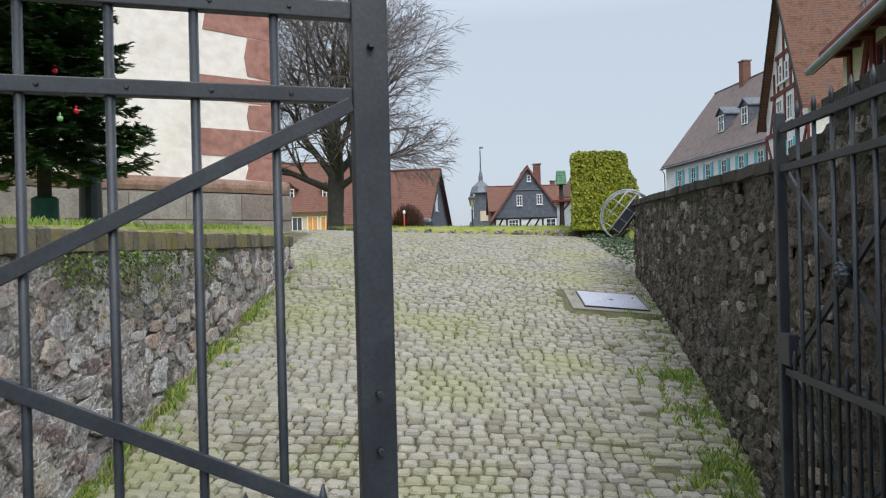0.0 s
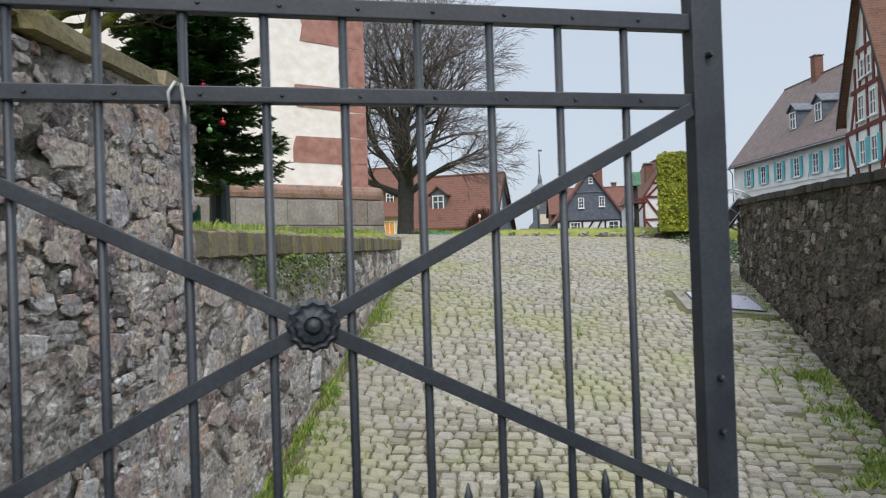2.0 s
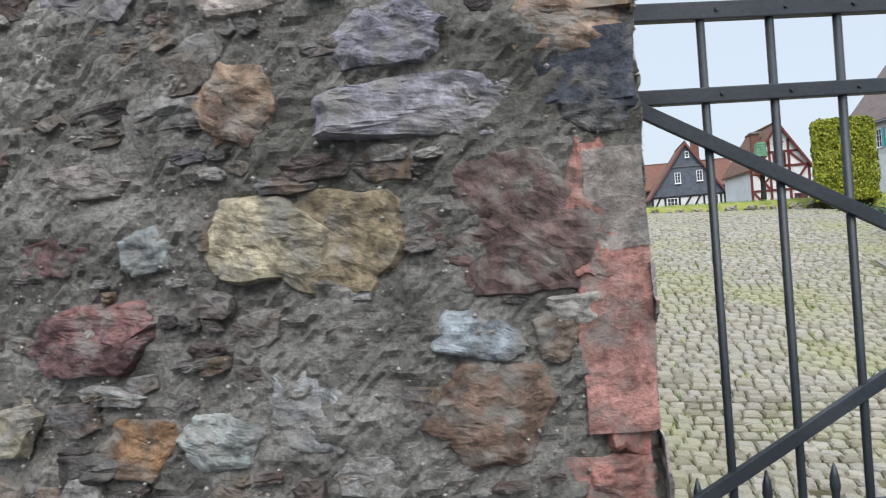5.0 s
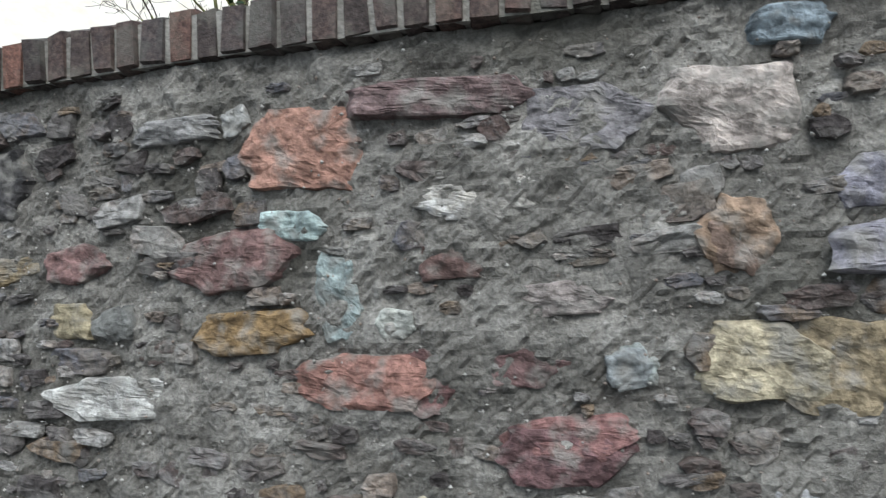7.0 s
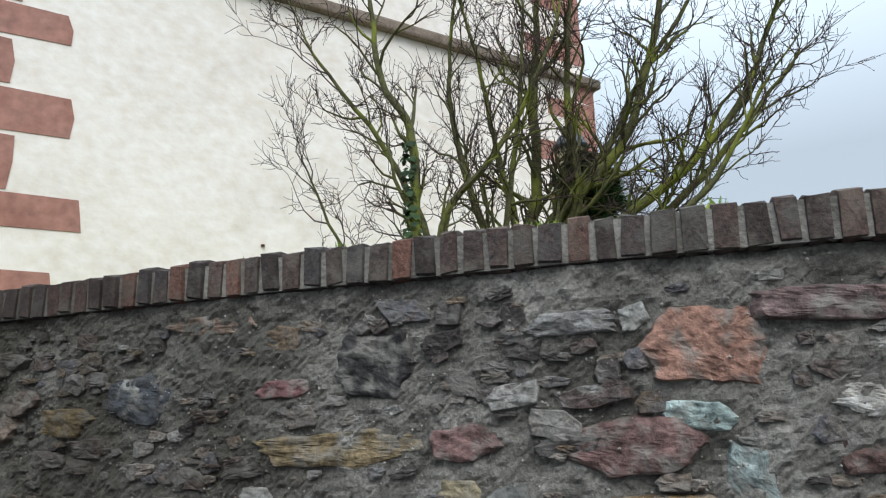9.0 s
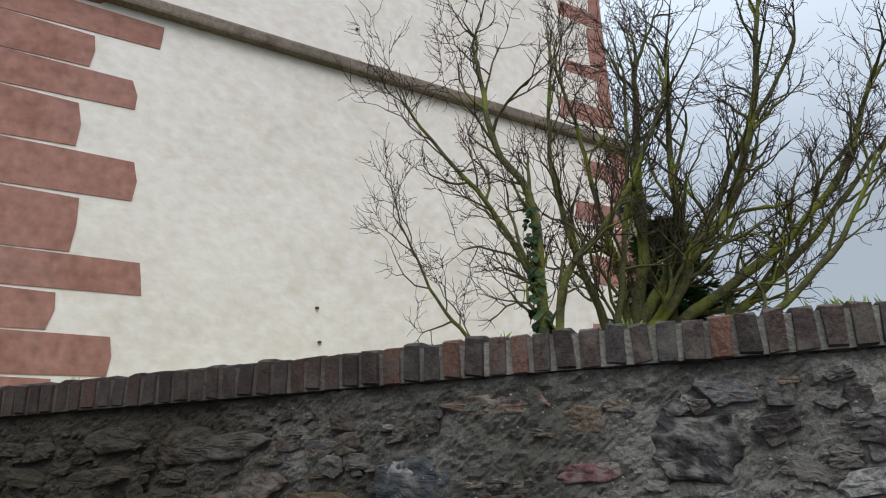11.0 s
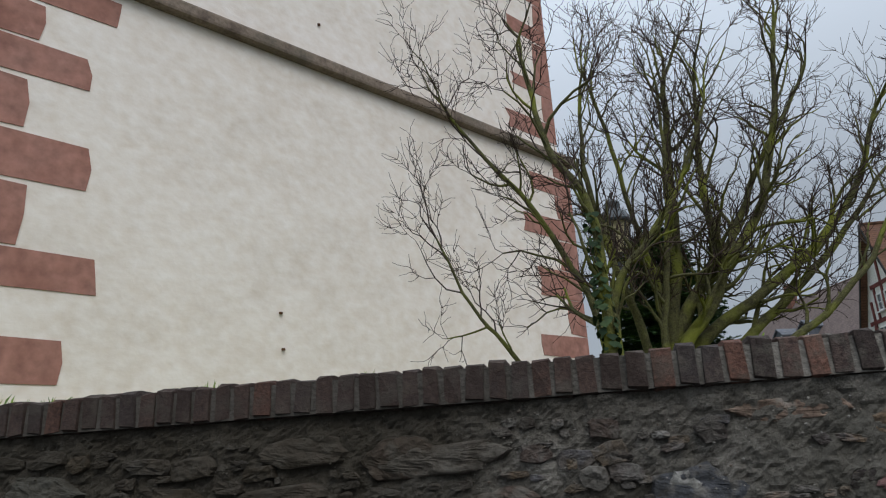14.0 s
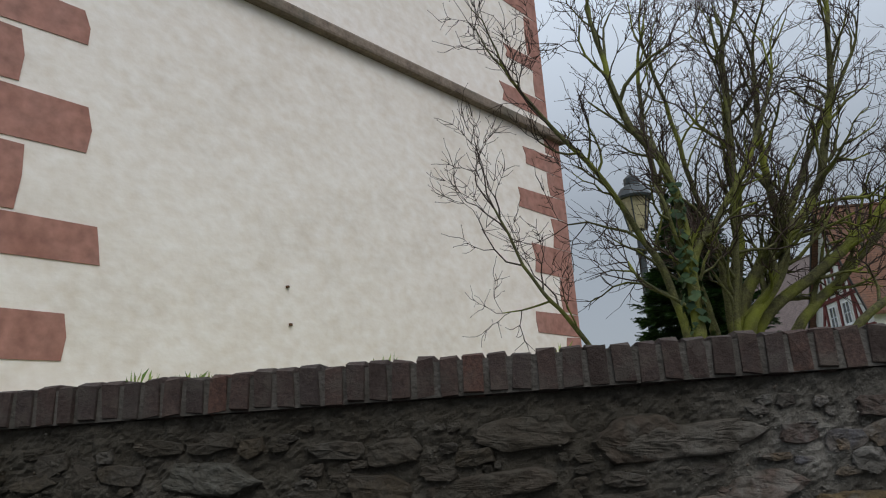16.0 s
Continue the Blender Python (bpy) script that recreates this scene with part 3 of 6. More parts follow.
for x, zz in ((len_left + 0.045, 1.915), (len_left + 0.045, 0.965), (len_left + 0.045, 1.1)):
    put_left("bolt", tube(bmesh.new(), [(x, -0.028, zz + 0.2), (x, -0.046, zz + 0.2)], [0.009, 0.007], 8), "dark bolt head")
for k in range(1, 11):
    x = len_left / 11 * k
    for zz in (1.80, 2.0):
        put_left("rivet", tube(bmesh.new(), [(x + 0.035, -0.014, zz + 0.2), (x + 0.035, -0.02, zz + 0.2)], [0.006, 0.004], 6))
put_left("top_cap", boxed((len_left + 0.045, 0, 2.29), (0.08, 0.05, 0.02), bevel=0.004), "rusty post top", M_RUST)
put_left("hinge_strap", boxed((-0.04, -0.002, 2.0), (0.07, 0.05, 0.06), bevel=0.004), "rust-stained hinge strap", M_RUST)
put_right("latch", tube(bmesh.new(), [(len_right + 0.1, -0.02, 1.13), (len_right + 0.1, -0.1, 1.13), (len_right + 0.03, -0.12, 1.14)], [0.012, 0.012, 0.008], 8), "bent steel latch handle")
low_mid = Vector((len_right / 2, -0.012, 0.49))
for x, zz in ((0.0, 0.95), (len_right, 0.97), (0.0, 0.1), (len_right, 0.1)):
    put_right("brace", beam(bmesh.new(), (x, -0.012, zz), low_mid, 0.016, 0.03, (0, 0, 1), 0.002))
flower = bmesh.new()
lathe(flower, [(0.05, 0.0), (0.054, 0.012), (0.044, 0.02), (0.034, 0.028), (0.02, 0.032), (0.012, 0.038), (0.002, 0.042)], 24)
for v in flower.verts:
    k = 1 + 0.06 * math.cos(12 * math.atan2(v.co.y, v.co.x))
    v.co.x, v.co.y = v.co.x * k, v.co.y * k
for out, turn in ((-0.012, 90), (0.008, -90)):
    both = flower.copy()
    both.transform(pose(low_mid.x, out, low_mid.z, turn, 0, 0))
    put_right("rosette", both, "rusty round cast rosette")
flower.free()
put_right("lock_box", boxed((len_right - 0.02, 0, 1.09), (0.1, 0.05, 0.16), bevel=0.005))
M_TIE = mat("grey_plastic_tie", [(0.42, 0.42, 0.38), (0.5, 0.5, 0.46)], 9, 0.6, 0, 40)
tie = thing("cable_tie", "loose pale plastic tie looped round the gate rail", "tie", at=(0, 0, 0))
tie.matrix_basis = gate_left.matrix_basis @ Matrix.Translation((len_left / 11 * 4 - 0.015, 0, 2.0))
part("loop", tube(bmesh.new(), [(-0.012, -0.02, -0.035), (-0.014, -0.024, 0.0), (0.0, -0.022, 0.024), (0.012, -0.02, 0.02), (0.018, -0.022, -0.03), (0.02, -0.02, -0.07)], [0.0035] * 6, 5), M_TIE, tie)
for k in range(1, 7):
    x = len_right / 7 * k
    put_right("spike_top", tube(bmesh.new(), [(x, 0, 2.19), (x, 0, 2.25), (x, 0, 2.265), (x, 0, 2.31)], [0.0105, 0.0105, 0.013, 0.002], 6))


# ---- trees ----
def limb_mesh():
    return [], []


def limb(store, pts, radii, sides):
    """Appends a tapering limb to (verts, faces)."""
    verts, faces = store
    base = len(verts)
    ref = Vector((0.3, 0.9, 0.2))
    for k, p in enumerate(pts):
        d = (pts[min(k + 1, len(pts) - 1)] - pts[max(0, k - 1)]).normalized()
        s = (ref - d * ref.dot(d)).normalized()
        t = d.cross(s)
        for j in range(sides):
            a = 2 * math.pi * j / sides
            q = p + (s * math.cos(a) + t * math.sin(a)) * radii[k]
            verts.append((q.x, q.y, q.z))
    for k in range(len(pts) - 1):
        for j in range(sides):
            a, b = base + k * sides + j, base + k * sides + (j + 1) % sides
            faces.append((a, b, b + sides, a + sides))


def turned(d, rnd, angle):
    """d turned by about that angle to a random side."""
    axis = d.cross(Vector((rnd.uniform(-1, 1), rnd.uniform(-1, 1), rnd.uniform(-1, 1)))).normalized()
    return (Matrix.Rotation(angle, 3, axis) @ d).normalized()


def grow(thick, thin, p, d, length, radius, level, rnd, habit):
    """A bare branch and all that springs from it."""
    steps = 5 if level > 2 else 4
    pts, radii = [p.copy()], [radius]
    q = p.copy()
    children = []
    for k in range(1, steps + 1):
        d = turned(d, rnd, rnd.uniform(0.02, habit["wiggle"]))
        d = (d + Vector((0, 0, habit["up"][level]))).normalized()
        q = q + d * (length / steps)
        pts.append(q.copy())
        radii.append(radius * (1 - habit["taper"] * k / steps))
        if level > 0 and k >= habit["from"][level]:
            for _ in range(habit["kids"][level]):
                children.append((q.copy(), d.copy(), radii[-1]))
    sides = 8 if radius > 0.05 else (6 if radius > 0.018 else 4 if radius > 0.007 else 3)
    limb(thick if radius > habit["split"] else thin, pts, radii, sides)
    bud = habit.get("bud", 0.0)
    if level == 0 and bud:
        limb(thin, [q, q + d * bud * 1.2, q + d * bud * 2.6], [0.0018, bud, 0.0006], 3)
    if level > 0:
        children.append((q.copy(), d.copy(), radii[-1]))
        for n, (cp, cd, cr) in enumerate(children):
            angle = rnd.uniform(*habit["angle"]) if n < len(children) - 1 else 0.15
            grow(thick, thin, cp, turned(cd, rnd, angle), length * (rnd.uniform(*(habit.get("twig", habit["short"]) if level == 1 else habit["short"])) if n < len(children) - 1 else habit.get("lead", 0.65)), max(cr * rnd.uniform(*habit.get("child", (0.5, 0.72))), habit["least"]), level - 1, rnd, habit)


M_BARK = mat("mossy_bark", [(0.04, 0.038, 0.02), (0.08, 0.078, 0.032), (0.11, 0.115, 0.04)], 14, 0.9, 0.8, 60, stains=((0.19, 0.21, 0.03), 0.9, 2.4), grit=1.0)
M_TWIG = mat("bare_twigs", [(0.03, 0.021, 0.018), (0.06, 0.04, 0.031)], 8, 0.85, 0.2, 40)
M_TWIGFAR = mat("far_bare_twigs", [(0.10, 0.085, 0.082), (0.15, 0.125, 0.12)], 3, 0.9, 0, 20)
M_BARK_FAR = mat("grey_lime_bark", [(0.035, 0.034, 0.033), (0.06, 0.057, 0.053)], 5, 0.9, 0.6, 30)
M_IVY = mat("ivy_leaf", [(0.012, 0.03, 0.012), (0.03, 0.06, 0.022), (0.045, 0.075, 0.03)], 9, 0.7, 0, 30, vary="island", spec=0.2)
M_NEEDLE = mat("fir_needles", [(0.014, 0.045, 0.016), (0.032, 0.09, 0.026), (0.095, 0.17, 0.05)], 5, 0.6, 0, 30, vary="island")


HABIT = dict(wiggle=0.6, lead=0.72, twig=(0.3, 0.6), bud=0.0045, up=(0.06, 0.10, 0.14), taper=0.5, kids=(0, 2, 1), angle=(0.45, 0.95), short=(0.45, 0.75), least=0.0034, split=0.0085, child=(0.6, 0.8))
HABIT["from"] = (9, 2, 2)


def long_limb(thin, origin, points, radius, rnd, bushy=1.0):
    """A knotty main limb that bends through a few points and bears side branches along its upper part; returns its mesh."""
    thick = limb_mesh()
    ctrl = [Vector(p) - origin for p in points]
    path = []
    for k in range(len(ctrl) - 1):
        p0, p1, p2, p3 = ctrl[max(0, k - 1)], ctrl[k], ctrl[k + 1], ctrl[min(len(ctrl) - 1, k + 2)]
        n = max(3, int((p2 - p1).length / 0.11))
        for j in range(n):
            f = j / n
            path.append(0.5 * (2 * p1 + (p2 - p0) * f + (2 * p0 - 5 * p1 + 4 * p2 - p3) * f * f + (3 * p1 - p0 - 3 * p2 + p3) * f ** 3))
    path.append(ctrl[-1])
    path = [p + 0.022 * noise.noise_vector(p * 4 + origin) * min(1.0, k / 4) for k, p in enumerate(path)]
    n = len(path) - 1
    radii = [radius * (1 - 0.72 * k / n) * (1 + 0.13 * noise.noise(p * 9)) for k, p in enumerate(path)]
    limb(thick, path, radii, 9)
    k = max(2, int(n * 0.3))
    while k < n:
        f = k / n
        if path[k].z + origin.z > 3.0:
            d = (path[k + 1] - path[k]).normalized()
            out = turned(d, rnd, rnd.uniform(0.45, 1.0))
            out.y *= 0.8
            grow(thick, thin, path[k], out.normalized(), rnd.uniform(0.34, 0.72) * (1.05 - 0.25 * f), max(0.008, radii[k] * rnd.uniform(0.38, 0.65)), 2, rnd, HABIT)
        k += 1 if rnd.random() < 0.55 * bushy else 2
    d = (path[n] - path[n - 1]).normalized()
    for _ in range(2):
        grow(thick, thin, path[n], turned(d, rnd, rnd.uniform(0.1, 0.4)), rnd.uniform(0.4, 0.6), radii[n] * 0.85, 2, rnd, HABIT)
    return thick


def bare_tree(label, at, limbs, seed):
    t = thing("bare_tree", label, "tree", group="bare trees behind the wall", at=at)
    origin = Vector(at)
    thin = limb_mesh()
    for k, (radius, points) in enumerate(limbs):
        raw("stem", *long_limb(thin, origin, points, radius, random.Random(seed + k)), M_BARK, t, smooth=True)
    tagged(raw("twig_cloud", *thin, M_TWIG, t, "fine reddish bare twigs with buds"), kind="stuff")
    return t


def ivy_leaves(t, x, y, z0, z1, count, spread):
    """Ivy wound round an upright stem."""
    rnd = random.Random(3)
    verts, faces = [], []
    inv = t.location
    for k in range(count):
        z = z0 + (z1 - z0) * rnd.random() ** 1.7
        a = rnd.uniform(0, 6.28)
        r = rnd.uniform(0.4, 1.0) * spread * (1.2 - 0.6 * (z - z0) / (z1 - z0))
        p = Vector((x + 0.03 * math.sin(z * 3) + r * math.cos(a), y + r * math.sin(a), z)) - inv
        s = rnd.uniform(0.025, 0.05)
        u = Vector((-math.sin(a), math.cos(a), rnd.uniform(-0.3, 0.3))) * s
        v = Vector((0.35 * math.cos(a), 0.35 * math.sin(a), -1)) * s * 1.2
        b = len(verts)
        verts += [tuple(p - u * 0.5), tuple(p + v * 0.35 - u), tuple(p + v), tuple(p + v * 0.35 + u), tuple(p + u * 0.5)]
        faces.append((b, b + 1, b + 2, b + 3, b + 4))
    raw("ivy", verts, faces, M_IVY, t, "dark green ivy on the stem")


def bare_trees():
    front = bare_tree("bare many-stemmed tree with mossy limbs and one ivied stem", (-5.2, 4.1, 1.6), [
        (0.062, ((-5.42, 3.9, 1.55), (-5.38, 3.9, 3.4), (-5.42, 3.95, 4.1), (-5.66, 4.0, 4.6), (-5.8, 4.1, 5.5))),
        (0.042, ((-5.3, 3.95, 1.9), (-5.39, 4.31, 3.29), (-5.76, 4.36, 4.15), (-6.20, 4.42, 4.80), (-6.50, 4.42, 5.29))),
        (0.034, ((-5.5, 4.8, 1.55), (-5.93, 4.8, 2.9), (-6.28, 4.8, 3.38), (-6.46, 4.8, 3.75), (-6.62, 4.8, 4.15))),
        (0.045, ((-5.3, 4.1, 2.0), (-5.22, 4.2, 3.35), (-4.92, 4.3, 3.8), (-4.57, 4.3, 4.3), (-4.2, 4.3, 5.1))),
        (0.045, ((-4.8, 4.8, 1.55), (-4.7, 4.8, 3.4), (-4.81, 4.8, 4.1), (-4.97, 4.8, 5.1), (-5.1, 4.8, 5.7))),
        (0.04, ((-5.0, 4.5, 1.55), (-4.78, 4.5, 3.2), (-4.6, 4.5, 4.3), (-4.5, 4.6, 5.5))),
    ], 40)
    ivy_leaves(front, -5.39, 3.9, 1.6, 4.0, 520, 0.1)
    bare_tree("spreading bare tree with moss-green limbs forking low behind the wall", (-4.72, 4.84, 1.60), [
        (0.082, ((-4.72, 4.84, 1.55), (-4.65, 4.84, 3.04), (-4.50, 4.84, 3.72), (-4.46, 4.75, 4.57), (-4.38, 4.75, 5.59))),
        (0.069, ((-4.72, 4.88, 2.20), (-4.63, 4.84, 3.04), (-4.29, 4.84, 3.59), (-3.72, 4.84, 4.15), (-3.36, 4.84, 5.17), (-3.19, 4.84, 6.10))),
        (0.065, ((-4.72, 4.80, 2.30), (-4.55, 4.75, 3.04), (-4.16, 4.75, 3.59), (-4.19, 4.75, 4.45), (-4.08, 4.75, 5.51))),
        (0.069, ((-4.63, 4.92, 2.00), (-4.42, 4.92, 3.00), (-3.87, 4.92, 3.42), (-3.25, 4.92, 3.86), (-2.72, 4.92, 4.44), (-2.34, 4.92, 5.25))),
        (0.065, ((-4.55, 5.01, 1.90), (-4.04, 5.01, 2.96), (-3.51, 5.01, 3.44), (-2.93, 5.01, 3.98), (-2.42, 5.01, 4.57))),
        (0.05, ((-4.4, 4.6, 1.7), (-4.02, 4.3, 2.8), (-3.58, 4.3, 3.15), (-3.1, 4.3, 3.6), (-2.75, 4.3, 4.2))),
        (0.047, ((-4.76, 4.84, 2.30), (-4.89, 4.80, 3.21), (-5.10, 4.75, 3.89), (-5.23, 4.75, 4.74), (-5.18, 4.75, 5.59))),
        (0.052, ((-4.67, 4.92, 2.50), (-4.42, 4.92, 3.38), (-3.95, 4.97, 3.98), (-3.53, 4.97, 4.74), (-2.93, 5.01, 5.68))),
    ], 60)


def lime_tree():
    t = thing("lime_tree", "large bare lime tree with a dark trunk and fine drooping twigs", "tree", at=(-6.0, 34.0, 1.8))
    thick, thin = limb_mesh(), limb_mesh()
    rnd = random.Random(8)
    habit = dict(wiggle=0.2, up=(-0.06, 0.0, 0.03, 0.05, 0.05), taper=0.5, kids=(0, 2, 1, 1, 1), angle=(0.4, 0.9), short=(0.55, 0.76), least=0.0085, split=0.05)
    habit["from"] = (9, 2, 1, 1, 2)
    limb(thick, [Vector((0, 0, -0.2)), Vector((0.05, 0, 0.5)), Vector((0.1, 0, 1.6)), Vector((0.15, 0, 2.8)), Vector((0.2, 0, 4.2)), Vector((0.1, 0, 6.5)), Vector((0.2, 0, 9.2))], [0.55, 0.42, 0.38, 0.4, 0.3, 0.2, 0.09], 12)
    for z, d, length, r in ((2.5, (-0.95, 0.1, 0.3), 3.6, 0.2), (2.6, (0.85, -0.2, 0.45), 2.7, 0.18), (3.0, (-0.55, -0.2, 0.8), 3.8, 0.2), (3.2, (0.6, 0.3, 0.75), 3.9, 0.2),
                            (3.5, (0.2, -0.6, 0.8), 3.6, 0.17), (3.6, (-0.2, 0.6, 0.8), 3.6, 0.17), (4.1, (0.05, 0.0, 1), 4.4, 0.24), (3.9, (0.45, -0.2, 0.95), 4.0, 0.17), (3.9, (-0.4, -0.1, 1), 4.0, 0.17), (2.9, (0.2, -0.7, 0.45), 2.6, 0.15), (5.5, (0.7, 0.1, 0.6), 3.0, 0.12), (6.0, (-0.7, -0.1, 0.6), 3.0, 0.12), (7.2, (0.5, -0.3, 0.8), 2.6, 0.1), (7.6, (-0.5, 0.2, 0.8), 2.6, 0.1), (9.0, (0.1, 0, 1), 2.6, 0.085)):
        grow(thick, thin, Vector((0.15, 0, z)), Vector(d).normalized(), length, r, 4 if r > 0.16 else 3, rnd, habit)
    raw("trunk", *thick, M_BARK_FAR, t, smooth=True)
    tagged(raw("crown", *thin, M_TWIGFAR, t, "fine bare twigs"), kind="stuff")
    return t


def fir_tree():
    t = thing("fir_tree", "dark green fir hung with red and green baubles on the lawn", "tree", at=(-4.02, 6.95, 1.66))
    rnd = random.Random(12)
    part("trunk", tube(bmesh.new(), [(0, 0, 0.1), (0, 0, 1.2), (0.02, 0, 3.1)], [0.07, 0.055, 0.01], 8), M_BARK_FAR, t)
    stand = bmesh.new()
    lathe(stand, [(0.15, 0.0), (0.16, 0.05), (0.125, 0.12), (0.12, 0.36), (0.09, 0.38)], 14)
    part("stand", stand, M_GREENPAINT, t, "green painted tree stand")
    verts, faces = [], []
    branch = limb_mesh()
    for k in range(17):
        z = 0.8 + 2.4 * (k / 17) ** 0.95
        reach = 0.98 * (1 - (k / 17.5)) ** 0.75 + 0.05
        n = 12 if k < 11 else 7
        for j in range(n):
            a = 2 * math.pi * (j + rnd.uniform(-0.3, 0.3)) / n + k * 0.7
            r = reach * rnd.uniform(0.8, 1.1)
            d = Vector((math.cos(a), math.sin(a), 0))
            side = Vector((-d.y, d.x, 0))
            rise = rnd.uniform(-0.1, 0.22)
            pts = [Vector((0, 0, z)) + d * (r * f) + Vector((0, 0, -0.2 * r * math.sin(f * 2.2) + rise * r * f * f)) for f in (0, 0.3, 0.6, 0.85, 1.0)]
            limb(branch, pts, [0.014, 0.011, 0.008, 0.005, 0.002], 4)
            for i in range(int(26 + 70 * r)):
                f = rnd.uniform(0.12, 1.0)
                p = Vector((0, 0, z)) + d * (r * f) + Vector((0, 0, -0.2 * r * math.sin(f * 2.2) + rise * r * f * f))
                sgn = rnd.choice((-1, 1))
                td = (d * rnd.uniform(0.5, 0.9) + side * sgn * rnd.uniform(0.3, 0.9) + Vector((0, 0, rnd.uniform(-0.45, 0.3)))).normalized()
                tl = rnd.uniform(0.1, 0.22) * (1.15 - 0.5 * f)
                tn = td.cross(Vector((0, 0, 1))).normalized()
                for q in range(9):
                    g = (q + 0.5) / 9
                    c = p + td * (tl * g)
                    for sg in (-1, 1):
                        tip = c + (td * 0.6 + tn * sg * 0.8 + Vector((0, 0, rnd.uniform(-0.05, 0.4)))).normalized() * rnd.uniform(0.036, 0.056)
                        w = td * 0.013
                        b = len(verts)
                        verts += [tuple(c - w), tuple(c + w), tuple(tip)]
                        faces.append((b, b + 1, b + 2))
    tagged(raw("branch_frame", *branch, M_BARK_FAR, t), kind="stuff")
    tagged(raw("needle_cover", verts, faces, M_NEEDLE, t, "dense dark green needles"), kind="stuff")
    for k in range(6):
        a, z = rnd.uniform(-2.4, 0.6), rnd.uniform(0.9, 2.2)
        r = 0.95 * (1 - (z - 0.75) / 2.6)
        bm = bmesh.new()
        bmesh.ops.create_uvsphere(bm, u_segments=12, v_segments=8, radius=0.028, matrix=Matrix.Translation((r * math.cos(a), r * math.sin(a), z - 0.03)))
        bmesh.ops.create_cone(bm, segments=8, radius1=0.01, radius2=0.008, depth=0.02, matrix=Matrix.Translation((r * math.cos(a), r * math.sin(a), z + 0.012)))
        for f in bm.faces:
            f.smooth = True
        part("bauble", bm, M_REDBALL if k % 3 else M_GREENBALL, t, "shiny red bauble" if k % 3 else "pale green bauble")
    return t


M_GREENPAINT = mat("green_paint", [(0.01, 0.07, 0.055), (0.015, 0.1, 0.08)], 6, 0.5, 0.1, 40)
M_REDBALL = mat("red_glass", [(0.5, 0.015, 0.03), (0.55, 0.02, 0.04)], 3, 0.15, 0, 10, spec=0.6)
M_GREENBALL = mat("green_glass", [(0.25, 0.5, 0.2), (0.3, 0.55, 0.25)], 3, 0.2, 0, 10, spec=0.6)
bare_trees()
lime_tree()
fir_tree()


# ---- lamps, hedge, floodlight ----
M_LAMPIRON = mat("blue_grey_cast_iron", [(0.02, 0.03, 0.036), (0.035, 0.045, 0.052)], 8, 0.5, 0.2, 60, spec=0.5, dist=0.004)
M_LAMPGLASS = mat("yellowed_lamp_glass", [(0.34, 0.30, 0.17), (0.42, 0.38, 0.24)], 5, 0.25, 0, 20, spec=0.5)


def street_lamp(at, height, label, s=1.0):
    t = thing("street_lamp", label, "lamp", group="lantern lamps", at=at)
    h = height
    part("base", lathe(bmesh.new(), [(0.15 * s, 0), (0.15 * s, 0.12), (0.125 * s, 0.2), (0.115 * s, 0.75), (0.14 * s, 0.79), (0.14 * s, 0.83), (0.09 * s, 0.88)], 12), M_LAMPIRON, t)
    part("post", lathe(bmesh.new(), [(0.075 * s, 0.86), (0.06 * s, 1.0), (0.05 * s, h - 1.15), (0.075 * s, h - 1.12), (0.075 * s, h - 1.06), (0.04 * s, h - 1.03), (0.035 * s, h - 0.82), (0.09 * s, h - 0.8)], 12), M_LAMPIRON, t)
    glass = bmesh.new()
    lathe(glass, [(0.115 * s, h - 0.8), (0.21 * s, h - 0.36)], 6)
    lant = part("lantern", glass, M_LAMPGLASS, t, "yellowed glass lantern panes")
    for j in range(6):
        a = 2 * math.pi * j / 6
        part("glazing_bar", beam(bmesh.new(), (0.12 * s * math.cos(a), 0.12 * s * math.sin(a), h - 0.81), (0.215 * s * math.cos(a), 0.215 * s * math.sin(a), h - 0.35), 0.014 * s, 0.014 * s, (0.3, 0.2, 0.1)), M_LAMPIRON, lant)
    part("roof", lathe(bmesh.new(), [(0.25 * s, h - 0.37), (0.26 * s, h - 0.34), (0.17 * s, h - 0.2), (0.11 * s, h - 0.16), (0.11 * s, h - 0.06), (0.07 * s, h - 0.02), (0.02 * s, h + 0.02), (0.018 * s, h + 0.1)], 12), M_LAMPIRON, t)
    return t


street_lamp((-4.17, 8.1, 1.68), 4.0, "dark cast iron lantern lamp on the lawn behind the tree")
street_lamp((0.82, 45.0, 1.8), 3.1, "far dark lantern lamp beyond the crest")


def leafy(store, centre, normal, size, rnd):
    verts, faces = store
    n = (Vector(normal) + Vector((rnd.uniform(-0.8, 0.8), rnd.uniform(-0.8, 0.8), rnd.uniform(-0.5, 0.9)))).normalized()
    u = n.cross(Vector((rnd.uniform(-1, 1), rnd.uniform(-1, 1), 0.3))).normalized() * size
    v = n.cross(u).normalized() * size * 0.65
    b = len(verts)
    c = Vector(centre)
    for q in (c - u, c - u * 0.2 + v, c + u, c - u * 0.2 - v):
        verts.append((q.x, q.y, q.z))
    faces.append((b, b + 1, b + 2, b + 3))


